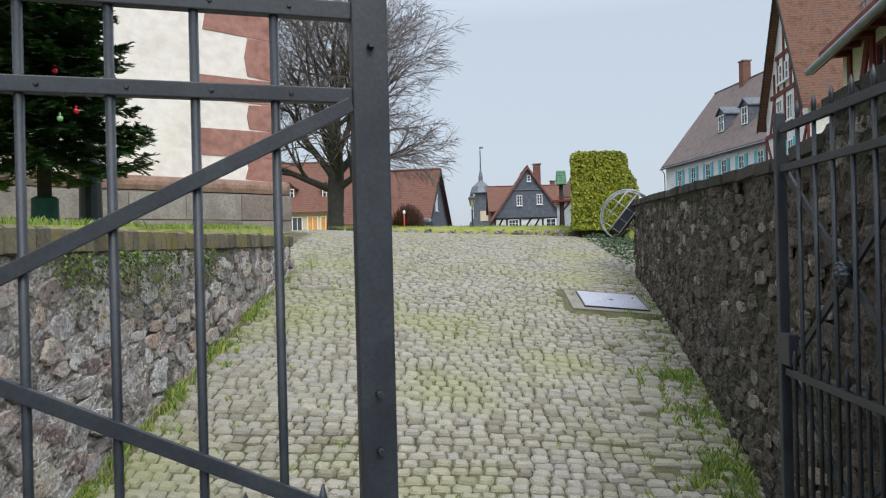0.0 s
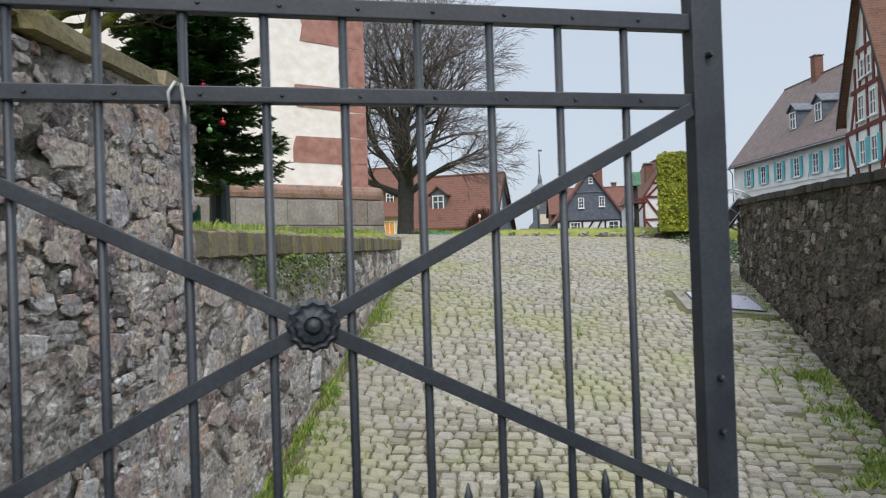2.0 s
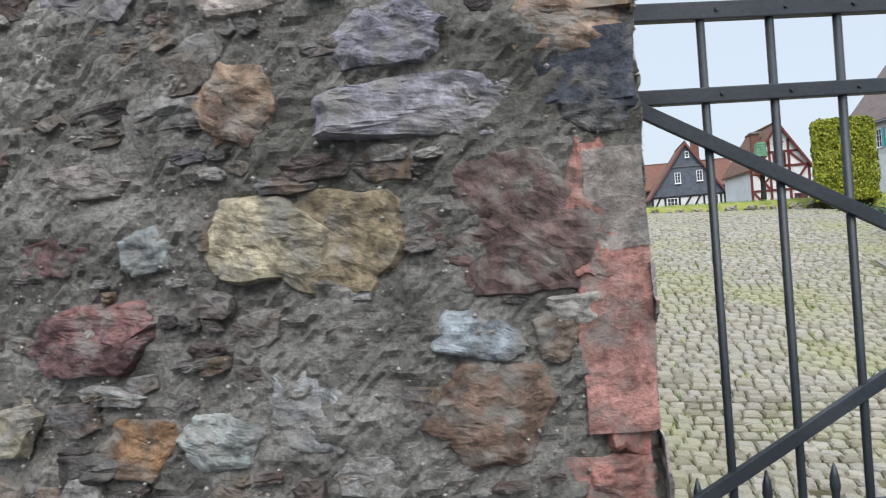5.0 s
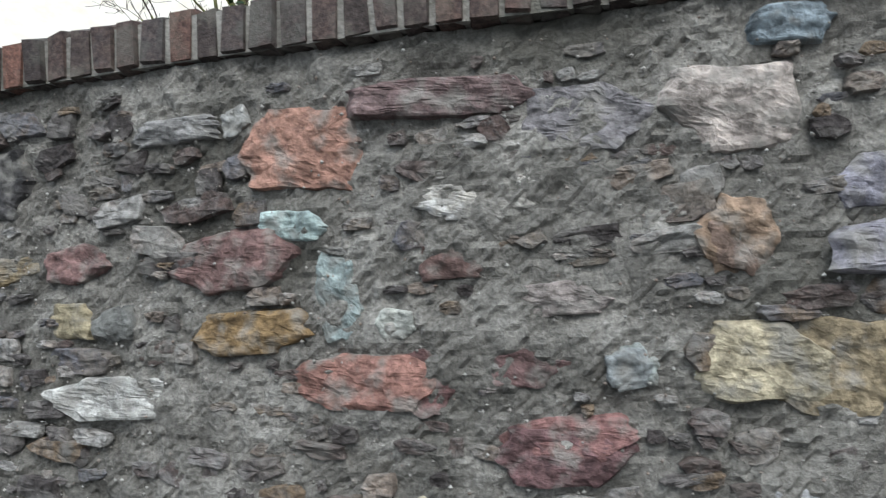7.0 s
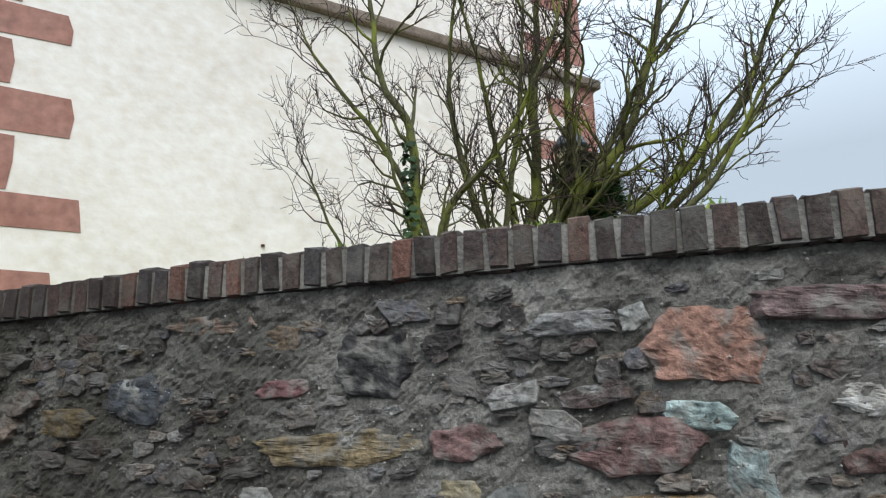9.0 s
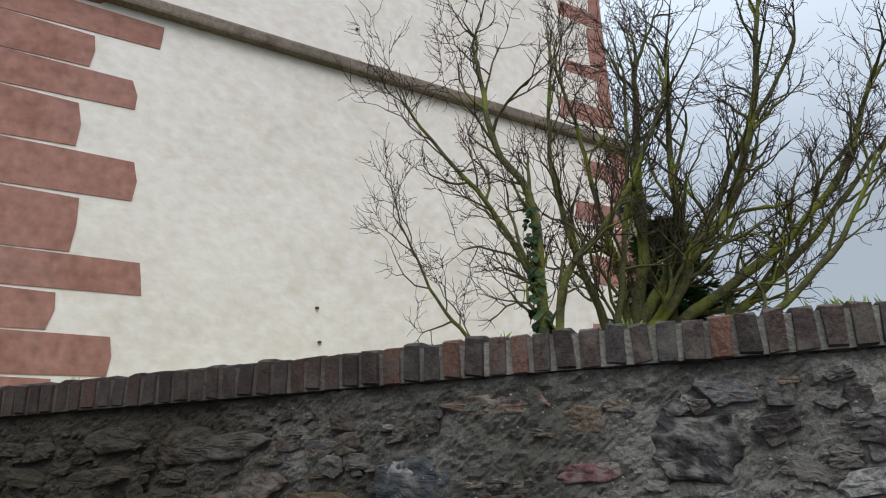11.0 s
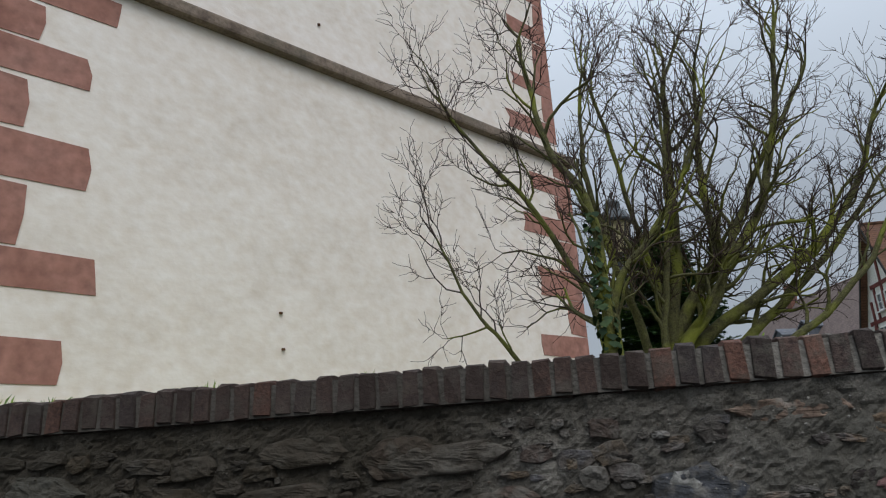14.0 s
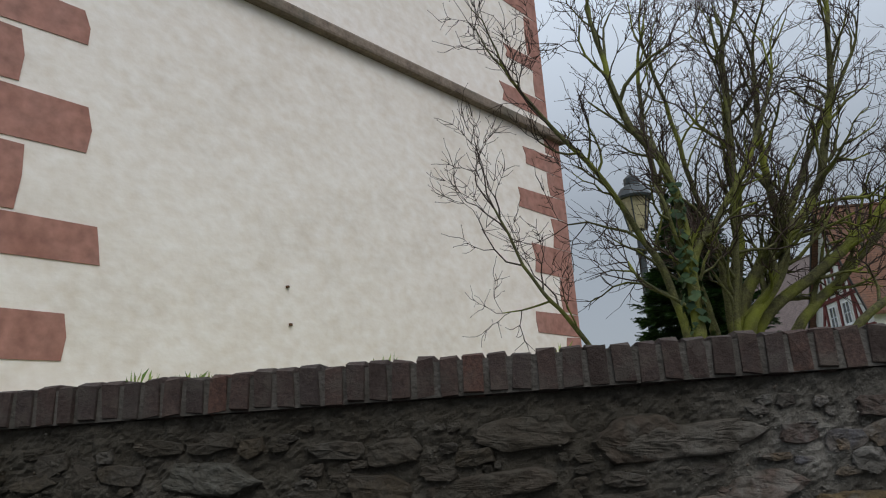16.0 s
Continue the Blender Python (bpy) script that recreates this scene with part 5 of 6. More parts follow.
# tall half-timbered house whose gable faces the church
tall = house("tall half-timbered gable house with an old brown tiled roof", (15.7, 34.5, BASE), 263, 6.0, 13, 6.0, 11.6, M_RENDER, M_BROWNTILE, 0.35, 0.16, M_BLACKTIMBER)
timbers(tall, FRONT, [((-3, 0), (-3, 5)), ((3, 0), (3, 5)), ((-3, 4.95), (3, 4.95)), ((-3, 2.6), (3, 2.6)), ((-2.1, 6.8), (2.1, 6.8)), ((-1.2, 8.6), (1.2, 8.6)), ((-1.5, 2.6), (-1.5, 7.9)), ((1.5, 2.6), (1.5, 7.9)), ((0, 2.6), (0, 10.8)), ((-2.3, 5), (-1.5, 6.8)), ((2.3, 5), (1.5, 6.8)), ((-2.9, 4.8), (-1.6, 2.8)), ((2.9, 4.8), (1.6, 2.8)), ((-0.9, 6.8), (-0.9, 8.6)), ((0.9, 6.8), (0.9, 8.6))], M_TIMBER, 0.2)
for u in (-0.75, 0.75):
    window(tall, FRONT, u, 5.9, 0.8, 1.2, (2, 2), None, None, M_WHITEPAINT)
    window(tall, FRONT, u, 3.8, 0.8, 1.2, (2, 2), M_TEAL)
window(tall, FRONT, 0.45, 7.7, 0.55, 0.9, (1, 2))
window(tall, FRONT, -0.45, 7.7, 0.55, 0.9, (1, 2))

# red timbered house along the lane, seen under its eaves
lane_len = 12.0
near = house("red timbered house with deep eaves and a zinc gutter", (10.45, 4.58, BASE - 1.2), -12.6, 8.0, lane_len, 5.5, 10.2, M_RENDER, M_BROWNTILE, 0.55, 0.14)
timbers(near, side(8.0, -1), [((-lane_len, 5.35), (0, 5.35)), ((-lane_len, 3.0), (0, 3.0))] + [((-0.9 - 1.5 * k, 1.0), (-0.9 - 1.5 * k, 5.4)) for k in range(8)] + [((-1.0 - 3.0 * k, 5.3), (-2.2 - 3.0 * k, 3.1)) for k in range(4)], M_TIMBER, 0.24)
for k in range(3):
    window(near, side(8.0, -1), -(3.1 + 3.0 * k), 4.2, 0.9, 1.2, (2, 2), None, None, M_TIMBER)
part("soffit", boxed((-4.27, lane_len / 2, 5.2), (0.5, lane_len, 0.16)), M_TIMBER, near, "dark red boarded eaves")
part("gutter", tube(bmesh.new(), [(-4.66, -0.4, 4.92), (-4.66, lane_len + 0.4, 4.92)], [0.09, 0.09], 8), M_LEAD, near)
for k in range(15):
    part("rafter_end", boxed((-4.3, 0.4 + k * 0.78, 5.06), (0.5, 0.1, 0.13)), M_TIMBER, near)
for k in range(14):
    part("snow_guard", boxed((-3.75, 7.8 + k * 0.28, 6.05), (0.03, 0.03, 0.3)), M_LEAD, near)
part("snow_guard_rail", beam(bmesh.new(), (-3.75, 7.7, 6.2), (-3.75, 11.6, 6.2), 0.03, 0.04), M_LEAD, near)
sky_win = boxed((1.55, 4.6, 8.93), (1.1, 0.9, 0.1), Matrix.Rotation(radians(61.8), 4, "Y"))
part("skylight", sky_win, M_WHITEPAINT, tall, "white-framed roof skylight")
part("skylight_pane", boxed((1.6, 4.6, 8.96), (0.86, 0.66, 0.1), Matrix.Rotation(radians(61.8), 4, "Y")), M_PANE, tall)


# small church far off, with a drum and a spire
def chapel():
    t = thing("chapel", "small grey chapel with a round-capped turret and thin spire", "church", at=(3.4, 110, BASE))
    part("wall", boxed((0, 0, 3.0), (2.4, 2.4, 7.2)), M_SLATEWALL, t)
    part("turret", lathe(bmesh.new(), [(1.0, 6.4), (1.0, 8.0), (1.75, 8.1), (1.6, 8.4), (1.35, 9.1), (0.6, 9.7), (0.35, 10.0), (0.33, 10.7), (0.12, 11.6), (0.08, 14.6), (0.02, 15.0)], 10), M_LEAD, t)
    part("weather_vane", boxed((0.15, 0, 15.1), (0.6, 0.06, 0.3), bevel=0.02), M_LEAD, t)
    body = prism([(-1.9, -0.5), (2.2, -0.5), (2.2, 3.4), (0.9, 6.3), (-1.9, 3.4)], -4, 3)
    part("nave", body, M_SLATE, t, "slate gabled nave")
    part("hatch", boxed((0.6, -4.03, 4.4), (1.8, 0.08, 1.5)), M_CREAM, t)
    return t


chapel()


def bird_house():
    t = thing("bird_house", "wooden bird table on a post with a green tiled roof", "bird house", at=(4.0, 28, BASE - 0.06))
    part("post", tube(bmesh.new(), [(0, 0, 0), (0.02, 0, 1.0), (0, 0, 2.1)], [0.12, 0.09, 0.08], 8), M_BLACKTIMBER, t)
    part("tray", boxed((0, 0, 1.45), (0.75, 0.6, 0.07), bevel=0.01), M_TIMBER, t)
    part("rail", boxed((0.1, -0.28, 1.58), (0.5, 0.05, 0.05)), M_TIMBER, t)
    part("strut", beam(bmesh.new(), (0, 0, 1.0), (0.32, -0.2, 1.42), 0.06, 0.06), M_TIMBER, t)
    rf = bmesh.new()
    vs = [rf.verts.new(v) for v in ((-0.19, -0.25, 2.1), (0.19, -0.25, 2.1), (0.19, 0.25, 2.1), (-0.19, 0.25, 2.1), (-0.15, -0.22, 2.62), (0.15, -0.22, 2.62), (0.15, 0.22, 2.62), (-0.15, 0.22, 2.62))]
    for f in ((0, 3, 2, 1), (4, 5, 6, 7), (0, 1, 5, 4), (1, 2, 6, 5), (2, 3, 7, 6), (3, 0, 4, 7)):
        rf.faces.new([vs[i] for i in f])
    part("roof", rf, M_COPPERROOF, t, "green tiled roof")
    for k in range(5):
        part("roof_batten", boxed((0, -0.252 + 0.003 * k, 2.16 + 0.1 * k), (0.37 - 0.012 * k, 0.02, 0.025)), M_COPPERROOF, t)
    return t


bird_house()


def round_bush():
    t = thing("round_bush", "reddish-brown leafless clipped bush on the crest", "bush", at=(-1.8, 25.0, BASE))
    rnd = random.Random(6)
    store = limb_mesh()
    for k in range(1100):
        a, b = rnd.uniform(0, 6.28), math.acos(rnd.uniform(-0.2, 1))
        d = Vector((math.sin(b) * math.cos(a) * 0.66, math.sin(b) * math.sin(a) * 0.6, 0.35 + math.cos(b) * 0.95))
        d *= rnd.uniform(0.86, 1.02) + 0.06 * noise.noise(d * 3)
        mid = d * 0.55 + Vector((rnd.uniform(-0.1, 0.1), rnd.uniform(-0.1, 0.1), 0.05))
        limb(store, [mid, (mid + d) / 2 + Vector((0, 0, 0.03)), d], [0.012, 0.009, 0.006], 3)
    tagged(raw("twig_cloud", *store, M_BUSH, t, "dense reddish twigs"), kind="stuff")
    st = limb_mesh()
    for k in range(9):
        a = 0.7 * k
        limb(st, [Vector((0.05 * math.cos(a), 0.05 * math.sin(a), -0.05)), Vector((0.25 * math.cos(a), 0.25 * math.sin(a), 0.5)), Vector((0.4 * math.cos(a), 0.4 * math.sin(a), 1.0))], [0.03, 0.02, 0.012], 5)
    raw("stem_base", *st, M_TWIG, t)
    return t


M_BUSH = mat("reddish_twigs", [(0.06, 0.03, 0.025), (0.12, 0.06, 0.045)], 8, 0.9, 0, 30, vary="island")
round_bush()
M_REDPAINT = mat("red_painted_steel", [(0.45, 0.03, 0.02), (0.5, 0.04, 0.03)], 5, 0.4, 0, 30)
hyd = thing("red_post", "slim red marker post with a pale cap beside the bush", "post", at=(-1.86, 24.2, BASE))
part("pole", tube(bmesh.new(), [(0, 0, -0.05), (0, 0, 0.85)], [0.025, 0.025], 8), M_REDPAINT, hyd)
part("cap", lathe(bmesh.new(), [(0.03, 0.85), (0.05, 0.88), (0.045, 0.95), (0.01, 0.98)], 10), M_WHITEPAINT, hyd)
car = thing("parked_car", "dark parked car glimpsed beyond the grassy crest", "car", at=(-2.2, 40.0, BASE))
part("body", boxed((0, 0, 0.62), (1.7, 4.0, 0.55), bevel=0.14), M_BLACKPLASTIC, car)
cab = boxed((0, 0.2, 1.08), (1.45, 2.1, 0.5), bevel=0.18)
part("cabin", cab, M_PANE, car, "dark glazed cabin")
for sx in (-0.78, 0.78):
    for sy in (-1.25, 1.25):
        wh = bmesh.new()
        lathe(wh, [(0.2, -0.09), (0.3, -0.1), (0.32, 0), (0.3, 0.1), (0.2, 0.09)], 16)
        wh.transform(pose(sx, sy, 0.32, 0, 90, 0))
        part("wheel", wh, M_BLACKPLASTIC, car)
for sx in (-0.55, 0.55):
    part("tail_light", boxed((sx, -2.0, 0.72), (0.3, 0.05, 0.14), bevel=0.02), M_REDPAINT, car)


# grassy bank edged with rough stones at the top of the ramp
def crest_border():
    rnd = random.Random(14)
    verts, faces = [], []
    xs = np.arange(-3.2, 6.0, 0.15)
    ys = (17.35, 17.5, 17.8, 18.3, 19.2, 20.2)
    hs = (-0.12, 0.14, 0.24, 0.28, 0.22, -0.1)
    for x in xs:
        for y, h in zip(ys, hs):
            end = max(0.0, min(1.0, (x + 3.2) / 1.2))
            verts.append((x, y + 0.05 * math.sin(x * 3), 1.72 + (h + 0.02 * noise.noise(Vector((x * 2, y * 2, 1)))) * end - 0.02 * x))
    w = len(ys)
    for i in range(len(xs) - 1):
        for j in range(w - 1):
            faces.append((i * w + j, (i + 1) * w + j, (i + 1) * w + j + 1, i * w + j + 1))
    bank = tagged(raw("grass_bank", verts, faces, M_LAWN, smooth=True), "low grassy bank edged with rough stones at the crest", "bank", kind="structure")
    x = -2.6
    while x < 3.4:
        w = rnd.uniform(0.16, 0.42)
        ob = new("stone", shape_mesh(rnd.randrange(len(SHAPES)), M_BORDER))
        ob.parent = bank
        ob.matrix_basis = Matrix.Translation((x + w / 2, 17.42 + rnd.uniform(-0.03, 0.03), 1.78 - 0.02 * x + rnd.uniform(-0.02, 0.03))) @ Matrix.Rotation(rnd.uniform(-0.2, 0.2), 4, "Y") @ Matrix.Diagonal((w, 0.12, rnd.uniform(0.15, 0.26), 1))
        x += w * rnd.uniform(0.95, 1.5)


M_BORDER = mat("lichened_border_stone", [(0.16, 0.14, 0.11), (0.26, 0.24, 0.20), (0.32, 0.29, 0.22)], 6, 0.9, 0.6, 40, vary="object", stains=((0.12, 0.14, 0.04), 0.6, 4))
crest_border()


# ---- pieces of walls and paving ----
M_STONE_OWN = mat("own_coloured_stone", [(0.5, 0.5, 0.5), (0.6, 0.6, 0.6)], 11, 0.9, 0.9, 40, dist=0.025, stains=((0.24, 0.228, 0.205), 0.75, 16), painted_dim=PAINTED_DIM, grit=1.0)


def own_colour(m):
    """Takes each stone's own colour from its object, mottled."""
    n, l = m.node_tree.nodes, m.node_tree.links
    info = n.new("ShaderNodeObjectInfo")
    grain = next(x for x in n if x.bl_idname == "ShaderNodeMix" and x.blend_type == "OVERLAY")
    tint = n.new("ShaderNodeMix")
    tint.data_type, tint.blend_type = "RGBA", "OVERLAY"
    tint.inputs[0].default_value = 0.6
    big = next(x for x in n if x.bl_idname == "ShaderNodeTexNoise" and x.inputs["Scale"].default_value < 20)
    spread = n.new("ShaderNodeMapRange")
    spread.inputs[1].default_value, spread.inputs[2].default_value, spread.inputs[3].default_value, spread.inputs[4].default_value = 0.36, 0.64, 0.1, 0.9
    l.new(big.outputs[0], spread.inputs[0])
    l.new(info.outputs["Color"], tint.inputs[6])
    l.new(spread.outputs[0], tint.inputs[7])
    l.new(tint.outputs[2], grain.inputs[6])


own_colour(M_STONE_OWN)
TAKEN = []
STREET_LENGTHS = [0.0]
for (ax, ay), (bx, by) in zip(STREET_LINE, STREET_LINE[1:]):
    STREET_LENGTHS.append(STREET_LENGTHS[-1] + math.hypot(bx - ax, by - ay))


def face_stone(x, z, w, h, colour):
    """One of the larger stones in the street wall, of its own colour."""
    s = lerp_at(x, STREET_X, STREET_LENGTHS)
    px, py, dx, dy = along(STREET_LINE, s)
    rnd = random.Random(len(TAKEN) + 5)
    m = Matrix(((dx, -dy, 0, px), (dy, dx, 0, py), (0, 0, 1, z), (0, 0, 0, 1))) @ Matrix.Rotation(rnd.uniform(-0.07, 0.07), 4, "Y")
    proud, cleft = rnd.uniform(0.006, 0.016), rnd.choice((0.001, 0.003, 0.004))
    sides, cells = 48, 20
    seed = Vector((rnd.uniform(0, 50), rnd.uniform(0, 50), rnd.uniform(0, 50)))
    tilt = (rnd.uniform(-0.08, 0.08), rnd.uniform(-0.12, 0.05))
    n = rnd.choice((5, 6, 6, 7))
    corners = []
    for j in range(n):
        a = 2 * math.pi * (j + rnd.uniform(-0.26, 0.26)) / n
        r = rnd.uniform(0.54, 0.7)
        corners.append((max(-0.52, min(0.52, math.cos(a) * r)), max(-0.52, min(0.52, math.sin(a) * r))))
    outline = []
    for j in range(sides):
        f = n * j / sides
        (x0, z0), (x1, z1) = corners[int(f)], corners[(int(f) + 1) % n]
        g = f - int(f)
        wob = noise.noise_vector(seed + Vector((j * 0.55, 0, 0))) * 0.06
        outline.append(((x0 + (x1 - x0) * g + wob.x) * w, (z0 + (z1 - z0) * g + wob.z) * h))
    verts, faces = [], []
    for iz in range(cells + 1):
        for ix in range(cells + 1):
            # an even grid drawn out to the broken outline
            gx, gz = 2 * ix / cells - 1, 2 * iz / cells - 1
            r = max(abs(gx), abs(gz))
            at = (math.atan2(gz, gx) / (2 * math.pi)) % 1.0 * sides
            k, g = int(at) % sides, at - int(at)
            ou = outline[k][0] + (outline[(k + 1) % sides][0] - outline[k][0]) * g
            ov = outline[k][1] + (outline[(k + 1) % sides][1] - outline[k][1]) * g
            u, v = ou * r, ov * r
            q = seed + Vector((u, 0, v * 1.4))
            rise = proud * (1 - r ** 10 * 1.3) + tilt[0] * u + tilt[1] * v
            rise += cleft * noise.noise(seed + Vector((u * 9, 2, (v + 0.2 * u) * 34)))
            rise += 0.014 * noise.noise(q * 8) + 0.008 * noise.noise(q * 24) + 0.005 * noise.noise(q * 55)
            verts.append((u, -rise if r < 1 else 0.02, v))
    for iz in range(cells):
        for ix in range(cells):
            a = iz * (cells + 1) + ix
            faces.append((a, a + cells + 1, a + cells + 2, a + 1))
    ob = raw("stone", verts, [f[::-1] for f in faces], M_STONE_OWN, wall_street)
    grey = sum(colour) / 3
    soft = [0.86 * (c * 0.85 + grey * 0.15) for c in colour]
    ob.matrix_basis, ob.color = m, (*soft, 1)
    TAKEN.append((s, z, w, h))


face_stone(-3.87, 2.08, 0.34, 0.23, (0.330, 0.170, 0.120))
face_stone(-3.89, 1.89, 0.20, 0.08, (0.330, 0.420, 0.400))
face_stone(-3.78, 1.71, 0.13, 0.23, (0.280, 0.340, 0.330))
face_stone(-4.07, 1.81, 0.39, 0.16, (0.170, 0.095, 0.085))
face_stone(-4.85, 2.07, 0.28, 0.22, (0.050, 0.046, 0.046))
face_stone(-4.97, 1.82, 0.63, 0.13, (0.220, 0.160, 0.080))
face_stone(-4.03, 1.63, 0.35, 0.12, (0.240, 0.150, 0.060))
face_stone(-3.71, 1.50, 0.39, 0.14, (0.270, 0.130, 0.100))
face_stone(-4.58, 1.67, 0.16, 0.11, (0.300, 0.250, 0.150))
face_stone(-4.43, 1.66, 0.14, 0.10, (0.130, 0.130, 0.120))
face_stone(-3.43, 1.90, 0.30, 0.06, (0.480, 0.460, 0.430))
face_stone(-3.49, 1.79, 0.17, 0.11, (0.120, 0.070, 0.060))
face_stone(-4.55, 1.83, 0.23, 0.12, (0.200, 0.110, 0.100))
face_stone(-5.17, 2.01, 0.23, 0.07, (0.200, 0.090, 0.090))
face_stone(-5.26, 1.62, 0.16, 0.15, (0.380, 0.370, 0.340))
face_stone(-3.63, 1.64, 0.11, 0.08, (0.360, 0.370, 0.330))
face_stone(-4.23, 2.16, 0.28, 0.08, (0.280, 0.270, 0.260))
face_stone(-4.04, 2.17, 0.09, 0.09, (0.360, 0.360, 0.340))
face_stone(-2.86, 1.81, 0.20, 0.18, (0.300, 0.200, 0.130))
face_stone(-2.82, 1.53, 0.29, 0.18, (0.400, 0.340, 0.220))
face_stone(-2.86, 2.08, 0.31, 0.20, (0.400, 0.340, 0.300))
face_stone(-3.16, 2.09, 0.32, 0.16, (0.200, 0.185, 0.190))
face_stone(-3.49, 2.17, 0.47, 0.10, (0.160, 0.105, 0.100))
face_stone(-3.24, 1.37, 0.33, 0.11, (0.220, 0.105, 0.095))
face_stone(-3.31, 1.53, 0.20, 0.10, (0.150, 0.085, 0.080))
face_stone(-4.41, 1.46, 0.54, 0.12, (0.420, 0.410, 0.380))
face_stone(-3.25, 1.68, 0.24, 0.09, (0.270, 0.230, 0.210))
face_stone(-3.09, 1.53, 0.11, 0.10, (0.270, 0.300, 0.280))
face_stone(-2.72, 2.26, 0.19, 0.09, (0.220, 0.270, 0.300))
face_stone(-2.33, 1.53, 0.38, 0.30, (0.135, 0.085, 0.075))
face_stone(-2.17, 1.55, 0.15, 0.29, (0.330, 0.145, 0.115))
face_stone(-2.14, 1.75, 0.17, 0.12, (0.055, 0.060, 0.075))
face_stone(-2.45, 1.77, 0.47, 0.13, (0.270, 0.255, 0.290))
face_stone(-2.19, 1.91, 0.30, 0.12, (0.330, 0.220, 0.150))
face_stone(-2.54, 1.91, 0.25, 0.13, (0.230, 0.220, 0.260))
face_stone(-2.39, 1.15, 0.27, 0.22, (0.190, 0.120, 0.085))
face_stone(-2.12, 1.18, 0.12, 0.30, (0.380, 0.160, 0.130))
face_stone(-2.70, 1.52, 0.36, 0.22, (0.310, 0.240, 0.140))
face_stone(-2.84, 1.80, 0.17, 0.18, (0.240, 0.160, 0.120))
face_stone(-3.25, 1.33, 0.33, 0.14, (0.155, 0.080, 0.080))
face_stone(-2.95, 1.12, 0.21, 0.12, (0.350, 0.370, 0.350))
face_stone(-2.40, 1.31, 0.21, 0.11, (0.240, 0.270, 0.290))
face_stone(-2.25, 1.30, 0.11, 0.12, (0.160, 0.120, 0.090))
face_stone(-3.15, 1.10, 0.21, 0.14, (0.240, 0.130, 0.060))
face_stone(-2.74, 1.18, 0.19, 0.19, (0.270, 0.270, 0.270))
face_stone(-3.40, 1.93, 0.31, 0.08, (0.460, 0.430, 0.380))
face_stone(-3.10, 1.52, 0.11, 0.10, (0.260, 0.280, 0.280))
face_stone(-3.56, 1.50, 0.16, 0.17, (0.160, 0.080, 0.075))
face_stone(-2.20, 1.35, 0.15, 0.08, (0.380, 0.350, 0.310))
face_stone(-3.53, 1.17, 0.25, 0.16, (0.330, 0.290, 0.200))
face_stone(-2.14, 1.00, 0.14, 0.08, (0.350, 0.150, 0.120))
face_stone(-8.15, 2.12, 0.36, 0.12, (0.340, 0.360, 0.330))
face_stone(-7.22, 2.05, 0.43, 0.08, (0.200, 0.150, 0.130))
face_stone(-6.76, 2.16, 0.28, 0.14, (0.160, 0.110, 0.090))
face_stone(-7.53, 2.17, 0.19, 0.09, (0.120, 0.100, 0.090))
face_stone(-6.41, 2.00, 0.30, 0.11, (0.170, 0.120, 0.100))
face_stone(-7.11, 2.20, 0.33, 0.11, (0.170, 0.140, 0.120))
face_stone(-6.14, 1.92, 0.29, 0.12, (0.220, 0.150, 0.060))
face_stone(-5.77, 1.99, 0.31, 0.20, (0.070, 0.080, 0.100))
face_stone(-5.82, 2.02, 0.11, 0.10, (0.340, 0.340, 0.320))
face_stone(-5.47, 2.24, 0.40, 0.08, (0.220, 0.150, 0.110))
face_stone(-6.54, 1.91, 0.34, 0.15, (0.300, 0.220, 0.170))
face_stone(-6.61, 2.15, 0.51, 0.11, (0.180, 0.160, 0.140))

def corner_stone(z, h, w, depth, colour):
    """A dressed block that turns the corner of the gate pier."""
    bm = boxed((-2.08 - w / 2 - 0.07 * max(0.0, 1.3 - z), 0.93 + depth / 2 - 0.045, z), (w, depth, h), Matrix.Rotation(radians(10), 4, "Z"))
    bmesh.ops.subdivide_edges(bm, edges=list(bm.edges), cuts=3, use_grid_fill=True)
    for v in bm.verts:
        v.co += noise.noise_vector(v.co * 9) * 0.012
    ob = part("corner_stone", bm, M_STONE_OWN, wall_street)
    ob.color = (*colour, 1)


corner_stone(1.28, 0.36, 0.14, 0.2, (0.32, 0.165, 0.14))
corner_stone(0.92, 0.26, 0.2, 0.22, (0.30, 0.155, 0.13))
corner_stone(1.83, 0.14, 0.2, 0.18, (0.06, 0.065, 0.08))
corner_stone(1.56, 0.2, 0.12, 0.2, (0.22, 0.19, 0.17))
corner_stone(2.02, 0.16, 0.22, 0.2, (0.33, 0.23, 0.16))
lay_stones(wall_street, STREET_LINE, 1, lambda x, y: street(x, y), street_top, ((0.07, 0.2), (0.045, 0.1)), (0.008, 0.024), M_STONE, M_STONE_J, 21, lambda x, y, z: -5.2 < x and z > 1.2, TAKEN, 0.55, 0.0, (0.6, 1.0), 0.06)
lay_stones(wall_street, STREET_LINE, 1, lambda x, y: street(x, y) + 0.05, street_top, ((0.03, 0.1), (0.025, 0.055)), (0.006, 0.018), M_STONE, M_STONE_J, 29, lambda x, y, z: False, TAKEN, 0.75, 0.0, (0.6, 1.0), 0.05)
lay_stones(wall_left, LEFT_LINE, 1, ramp, left_top, ((0.12, 0.34), (0.08, 0.19)), (0.005, 0.014), M_STONE_IN, M_STONE_IN_J, 22, lambda x, y, z: z > 0.3, (), 0.22, 0.0, (0.85, 1.12))
lay_stones(wall_left, LEFT_LINE, 1, lambda x, y: ramp(x, y) + 0.04, left_top, ((0.05, 0.12), (0.04, 0.08)), (0.004, 0.012), M_STONE_IN, M_STONE_IN_J, 42, lambda x, y, z: False, (), 0.3)
